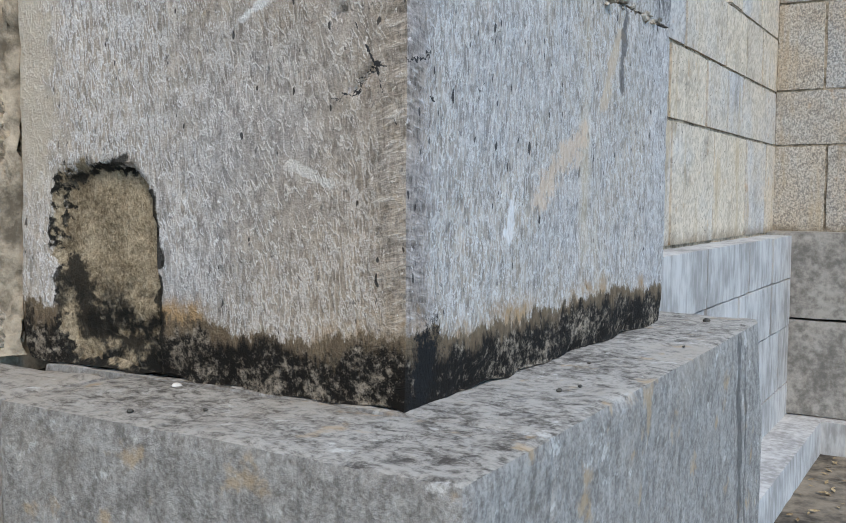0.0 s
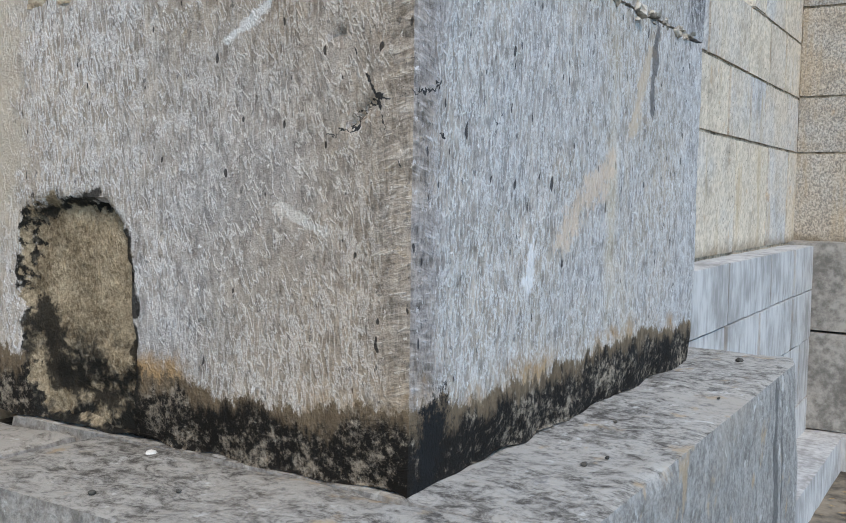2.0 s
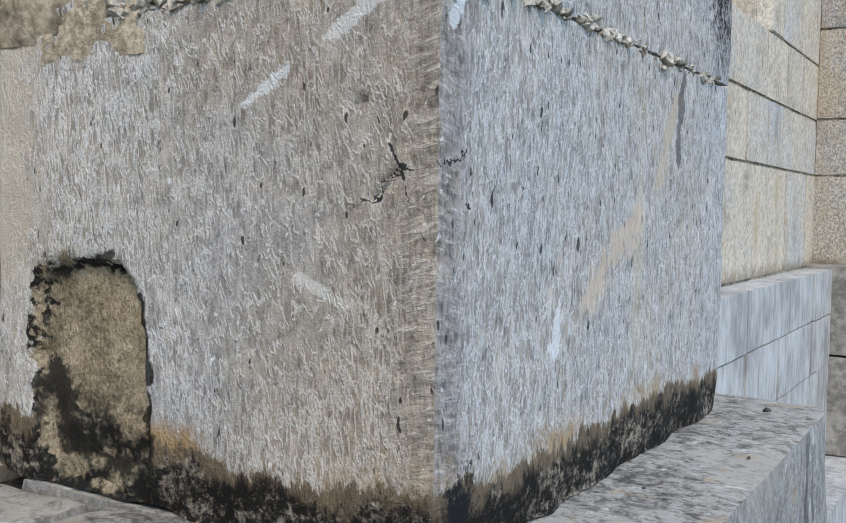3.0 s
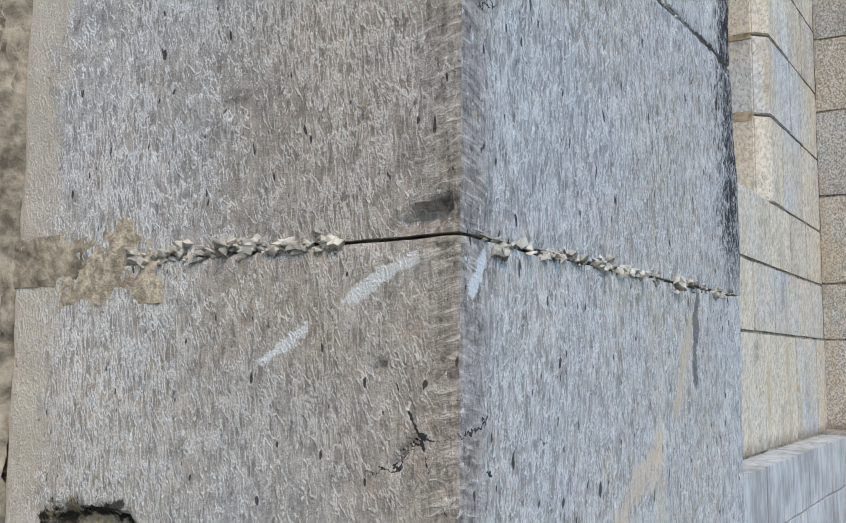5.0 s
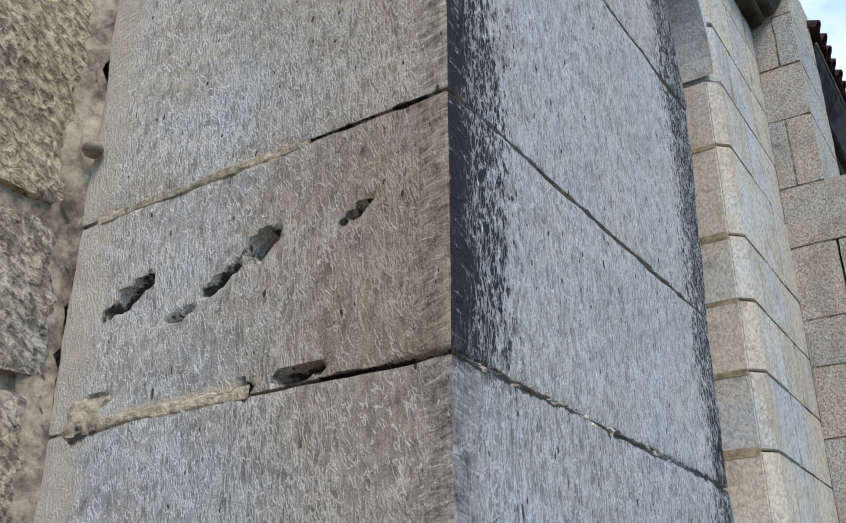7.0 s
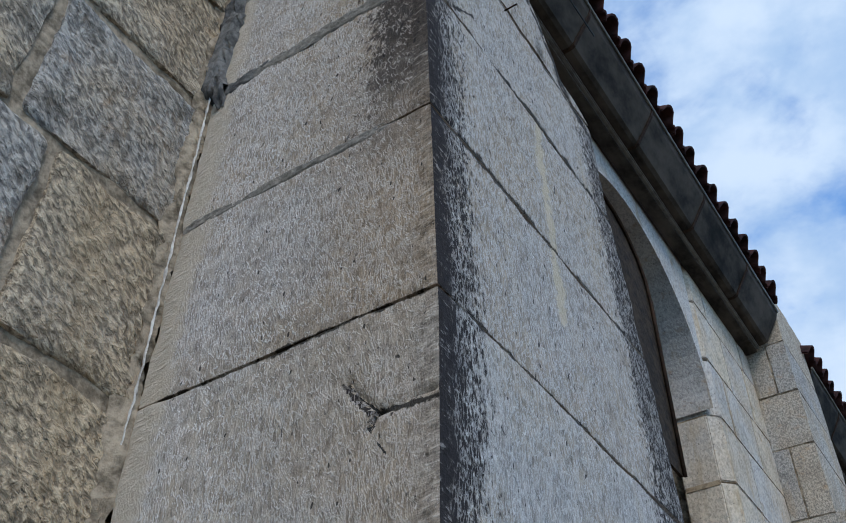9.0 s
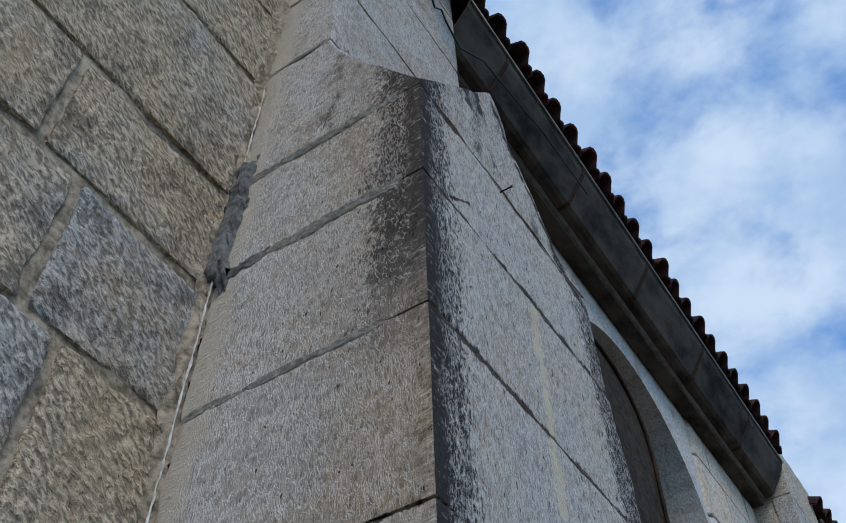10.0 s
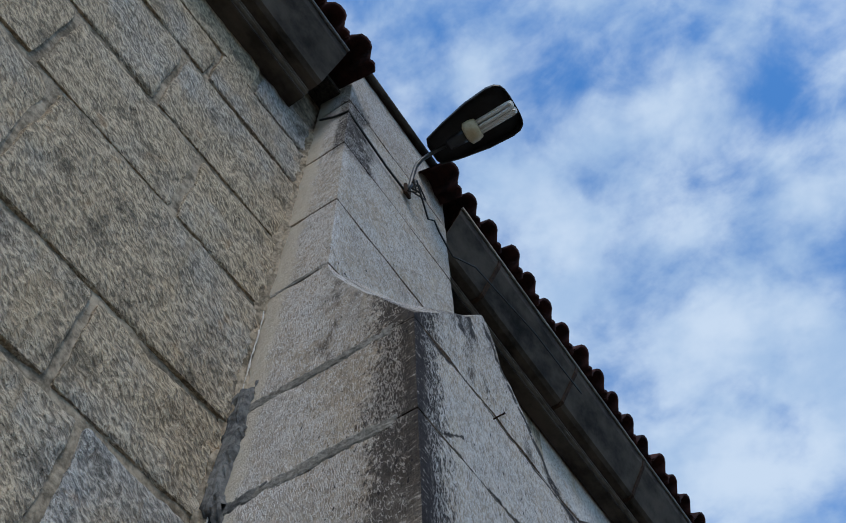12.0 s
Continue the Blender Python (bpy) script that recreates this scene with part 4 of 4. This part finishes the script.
def rolled_tile():
    """One roll-and-pan tile with thickness, its mouth at the origin, running up the slope."""
    outline = [(-0.108, 0.004), (-0.088, 0.030), (-0.066, 0.064), (-0.035, 0.080), (0.0, 0.082), (0.022, 0.070), (0.036, 0.036), (0.050, 0.014), (0.066, 0.022), (0.084, 0.024), (0.098, 0.008), (0.108, -0.004)]
    bm = bmesh.new()
    ends = []
    for x in (0.0, -0.42):
        ends.append([[bm.verts.new((x, y, z * 1.35 - d)) for y, z in outline] for d in (0.0, 0.016)])
    (at, ab), (bt, bb) = ends
    for k in range(len(outline) - 1):
        bm.faces.new((at[k], at[k + 1], bt[k + 1], bt[k])).smooth = True
        bm.faces.new((ab[k + 1], ab[k], bb[k], bb[k + 1])).smooth = True
        bm.faces.new((at[k + 1], at[k], ab[k], ab[k + 1]))
    bmesh.ops.recalc_face_normals(bm, faces=bm.faces)
    bmesh.ops.rotate(bm, verts=bm.verts, cent=(0, 0, 0), matrix=Matrix.Rotation(radians(22), 3, "Y"))
    me = bpy.data.meshes.new("tile")
    bm.to_mesh(me)
    bm.free()
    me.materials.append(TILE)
    return me


ROLL = rolled_tile()
rng = random.Random(3)
y = -4.0
while y < 12.0:
    over = -0.06 < y < 0.70 or BAY - 0.1 < y < BAY + 0.75
    if not over:
        for row in range(2):
            ob = part("roof_tile", ROLL, TILE, roof)
            ob.matrix_basis = pose(-0.312 - 0.30 * row + rng.uniform(-0.014, 0.014), y + rng.uniform(-0.005, 0.005), 6.765 + 0.125 * row + rng.uniform(-0.005, 0.005), rng.uniform(-3, 3), 0, rng.uniform(-2, 2))
    y += 0.205


def gutter(y0, y1, seams):
    """Dark metal gutter with a rolled lip, a board behind it and soldered seams."""
    g = thing("gutter", "weathered dark zinc gutter under the roof tiles", "gutter", group="eaves gutters", at=(-0.5, y0, EAVE))
    curve = [(-0.585, 6.45), (-0.50, 6.452), (-0.475, 6.465), (-0.455, 6.50), (-0.36, 6.65), (-0.345, 6.70)]
    inner = [(x - 0.004, z + 0.006) for x, z in curve][::-1]
    bm = prism_bm(curve + inner, y0, y1, 1)
    for f in bm.faces:
        f.smooth = False
    trough = hang(part("trough", bm, ZINC), g)
    hang(part("fascia_board", box_bm((W + 0.004, y0, 6.40), (-0.57, y1, 6.72), 0.004), ZINC, None, "dark painted board"), g)
    hang(part("drip_moulding", box_bm((-0.60, y0, 6.425), (-0.545, y1, 6.452), 0.008), ZINC_EDGE), g)
    hang(part("rolled_lip", tube_bm([(-0.342, y0, 6.70), (-0.342, y1, 6.70)], 0.010, 8), ZINC_EDGE, None, "pale worn rolled edge"), g)
    for s in seams:
        out = [(x + 0.005, z - 0.005) for x, z in curve]
        hang(part("seam_band", prism_bm(out + curve[::-1], s - 0.012, s + 0.012, 1), IRON), trough)
    return g


gutter(-4.0, -0.17, [-2.9, -2.0, -1.1])
gutter(DEEP - 0.02, BAY - 0.02, [1.25, 2.11, 2.97, 3.85, 4.7])
gutter(BAY + DEEP, 12.0, [7.1, 8.0, 8.9])
for y0, top in ((0.0, 7.18), (BAY, 6.98)):
    edge_x = UPPER - 0.015
    cap = thing("flashing", "dark sheet metal covering the top of the buttress", "flashing", group="buttress flashings", at=(edge_x, y0, top))
    hang(part("sheet", box_bm((W - 0.1, y0 - 0.03, top), (edge_x, y0 + DEEP - 0.02, top + 0.06), 0.008), ZINC), cap)
    hang(part("turned_edge", tube_bm([(edge_x, y0 - 0.03, top), (edge_x, y0 + DEEP - 0.02, top - 0.01)], 0.018, 8), ZINC), cap)

# ---- wall lamp ----
lamp = thing("wall_lamp", "black hooded outdoor lamp with bare tube bulb on bent arm", "lamp", at=(UPPER, 0.46, 6.30))
hang(part("arm", tube_bm([(-0.42, 0.46, 6.30), (-0.40, 0.46, 6.34), (-0.385, 0.462, 6.46), (-0.375, 0.47, 6.56), (-0.35, 0.485, 6.64), (-0.28, 0.505, 6.70), (-0.22, 0.515, 6.715)], 0.011, 10), GALV, None, "bent grey tube"), lamp)
hang(part("wall_plate", box_bm((-0.425, 0.435, 6.25), (-0.408, 0.485, 6.35), 0.004), IRON), lamp)
axis0, axis1 = Vector((-0.30, 0.505, 6.71)), Vector((0.19, 0.525, 6.745))
along = (axis1 - axis0).normalized()
across = Vector((0, 0, 1)).cross(along).normalized()
above = along.cross(across)
bm = bmesh.new()
shell = []
for t, wide, tall in ((0.0, 0.040, 0.045), (0.03, 0.070, 0.070), (0.25, 0.095, 0.09), (0.55, 0.120, 0.11), (0.82, 0.128, 0.115), (0.91, 0.122, 0.108), (0.965, 0.105, 0.092), (0.99, 0.080, 0.070), (1.0, 0.045, 0.04)):
    c = axis0 + (axis1 - axis0) * t
    shell.append([bm.verts.new(c + across * wide * 1.15 * math.cos(a) + above * (tall * max(0, math.sin(a)) ** 0.7 - 0.02)) for a in (math.pi * k / 16 for k in range(17))])
for r0, r1 in zip(shell, shell[1:]):
    for k in range(16):
        bm.faces.new((r0[k], r0[k + 1], r1[k + 1], r1[k])).smooth = True
bm.faces.new(shell[-1])
bm.faces.new(shell[0])
bmesh.ops.recalc_face_normals(bm, faces=bm.faces)
bmesh.ops.solidify(bm, geom=bm.faces[:], thickness=0.004)
hang(part("hood", bm, BLACK_PAINT, None, "black tapered hood open below"), lamp)
base = axis0 + along * 0.20 - above * 0.040
hang(part("socket", tube_bm([base - along * 0.10, base - along * 0.02, base], [0.030, 0.034, 0.034], 16), BLACK_PAINT), lamp)
bulb = hang(part("bulb_base", tube_bm([base, base + along * 0.012, base + along * 0.05, base + along * 0.075, base + along * 0.08], [0.040, 0.060, 0.060, 0.052, 0.040], 18), IVORY, None, "yellowed plastic bulb base"), lamp)
root = base + along * 0.075
for k in range(4):
    a = math.pi * (0.25 + 0.5 * k)
    c = root + (across * math.cos(a) + above * math.sin(a)) * 0.027
    side = (across * -math.sin(a) + above * math.cos(a)) * 0.013
    loop = [c + side] + [c + side + along * 0.10, c + side + along * 0.19] + [c + side * math.cos(q) + along * (0.19 + 0.013 * math.sin(q)) for q in (0.8, 1.57, 2.35)] + [c - side + along * 0.19, c - side + along * 0.1, c - side]
    hang(part("tube", tube_bm(loop, 0.0105, 8), TUBE, None, "white glass tube"), bulb)

# ---- cables and nail ----
wire = part("cable", tube_bm([(-0.60, -0.02, 6.47), (-0.52, -0.008, 6.42), (-0.43, -0.004, 6.38), (-0.425, 0.02, 6.34), (-0.424, 0.16, 6.31), (-0.424, 0.30, 6.29), (-0.420, 0.44, 6.28)], 0.006, 6), CABLE)
tagged(wire, "thin black cable running across the stone to the lamp", "cable")
rng = random.Random(9)
knot = [(-0.420, 0.44, 6.28)] + [(-0.375 + rng.uniform(-0.02, 0.03), 0.47 + rng.uniform(-0.05, 0.09), 6.29 + rng.uniform(-0.05, 0.05)) for k in range(12)]
knot += [(-0.39, 0.60, 6.20), (-0.38, 0.64, 6.24), (-0.39, 0.70, 6.22), (-0.395, 0.82, 6.17), (-0.37, 1.0, 6.30), (-0.36, 1.6, 6.44), (-0.35, 2.1, 6.44)]
tagged(part("cable", tube_bm(knot, 0.005, 6), CABLE), "tangled loose end of black cable hanging below the lamp", "cable")
nail = part("nail", tube_bm([(-0.07, 0.385, 4.250), (-0.012, 0.39, 4.258), (-0.008, 0.39, 4.258)], [0.0025, 0.0025, 0.0045], 8), IRON)
tagged(nail, "rusty iron nail driven into a joint", "nail")

# ---- grit on the ledge and litter on the ground ----
def grit(x, y, size, mat, label, seed):
    bm = bmesh.new()
    bmesh.ops.create_icosphere(bm, subdivisions=2, radius=size, matrix=Matrix.Diagonal((1.0, 1.3, 0.7, 1)))
    for v in bm.verts:
        v.co += v.co.normalized() * size * 0.45 * wobble(v.co, 0.9 / size, seed)
    ob = part("pebble", bm, mat)
    ob.location = (x, y, 1.297 + size * 0.45)
    return tagged(ob, label, "pebble", "grit on the ledge")


for k, (x, y, size) in enumerate(((-0.25, -0.150, 0.006), (-0.19, -0.10, 0.004), (0.09, 0.20, 0.006), (0.10, 0.24, 0.004), (0.07, 0.95, 0.010), (0.12, 0.62, 0.004), (0.05, 0.40, 0.004), (-0.05, -0.07, 0.003))):
    grit(x, y, size * 0.6, JOINT, "small dark crumb of stone lying on the ledge", k + 0.3)
grit(-0.305, -0.030, 0.005, PALE, "small white pebble lying on the ledge", 9.1)
rng = random.Random(21)
bm = bmesh.new()
for k in range(220):
    x, y = rng.uniform(-0.28, 0.6), rng.uniform(2.6, 5.15)
    m = pose(x, y, 0.006 + rng.uniform(0, 0.008), rng.uniform(-20, 20), rng.uniform(-20, 20), rng.uniform(0, 360))
    r = rng.uniform(0.008, 0.03)
    q = [bm.verts.new(m @ Vector(v)) for v in ((-r, 0, 0), (0, -r * 0.45, 0.002), (r, 0, 0.004), (0, r * 0.45, 0.002))]
    bm.faces.new(q)
tagged(part("leaf_litter", bm, LITTER), "dry brown leaf scraps scattered on the ground", "leaves", kind="stuff")
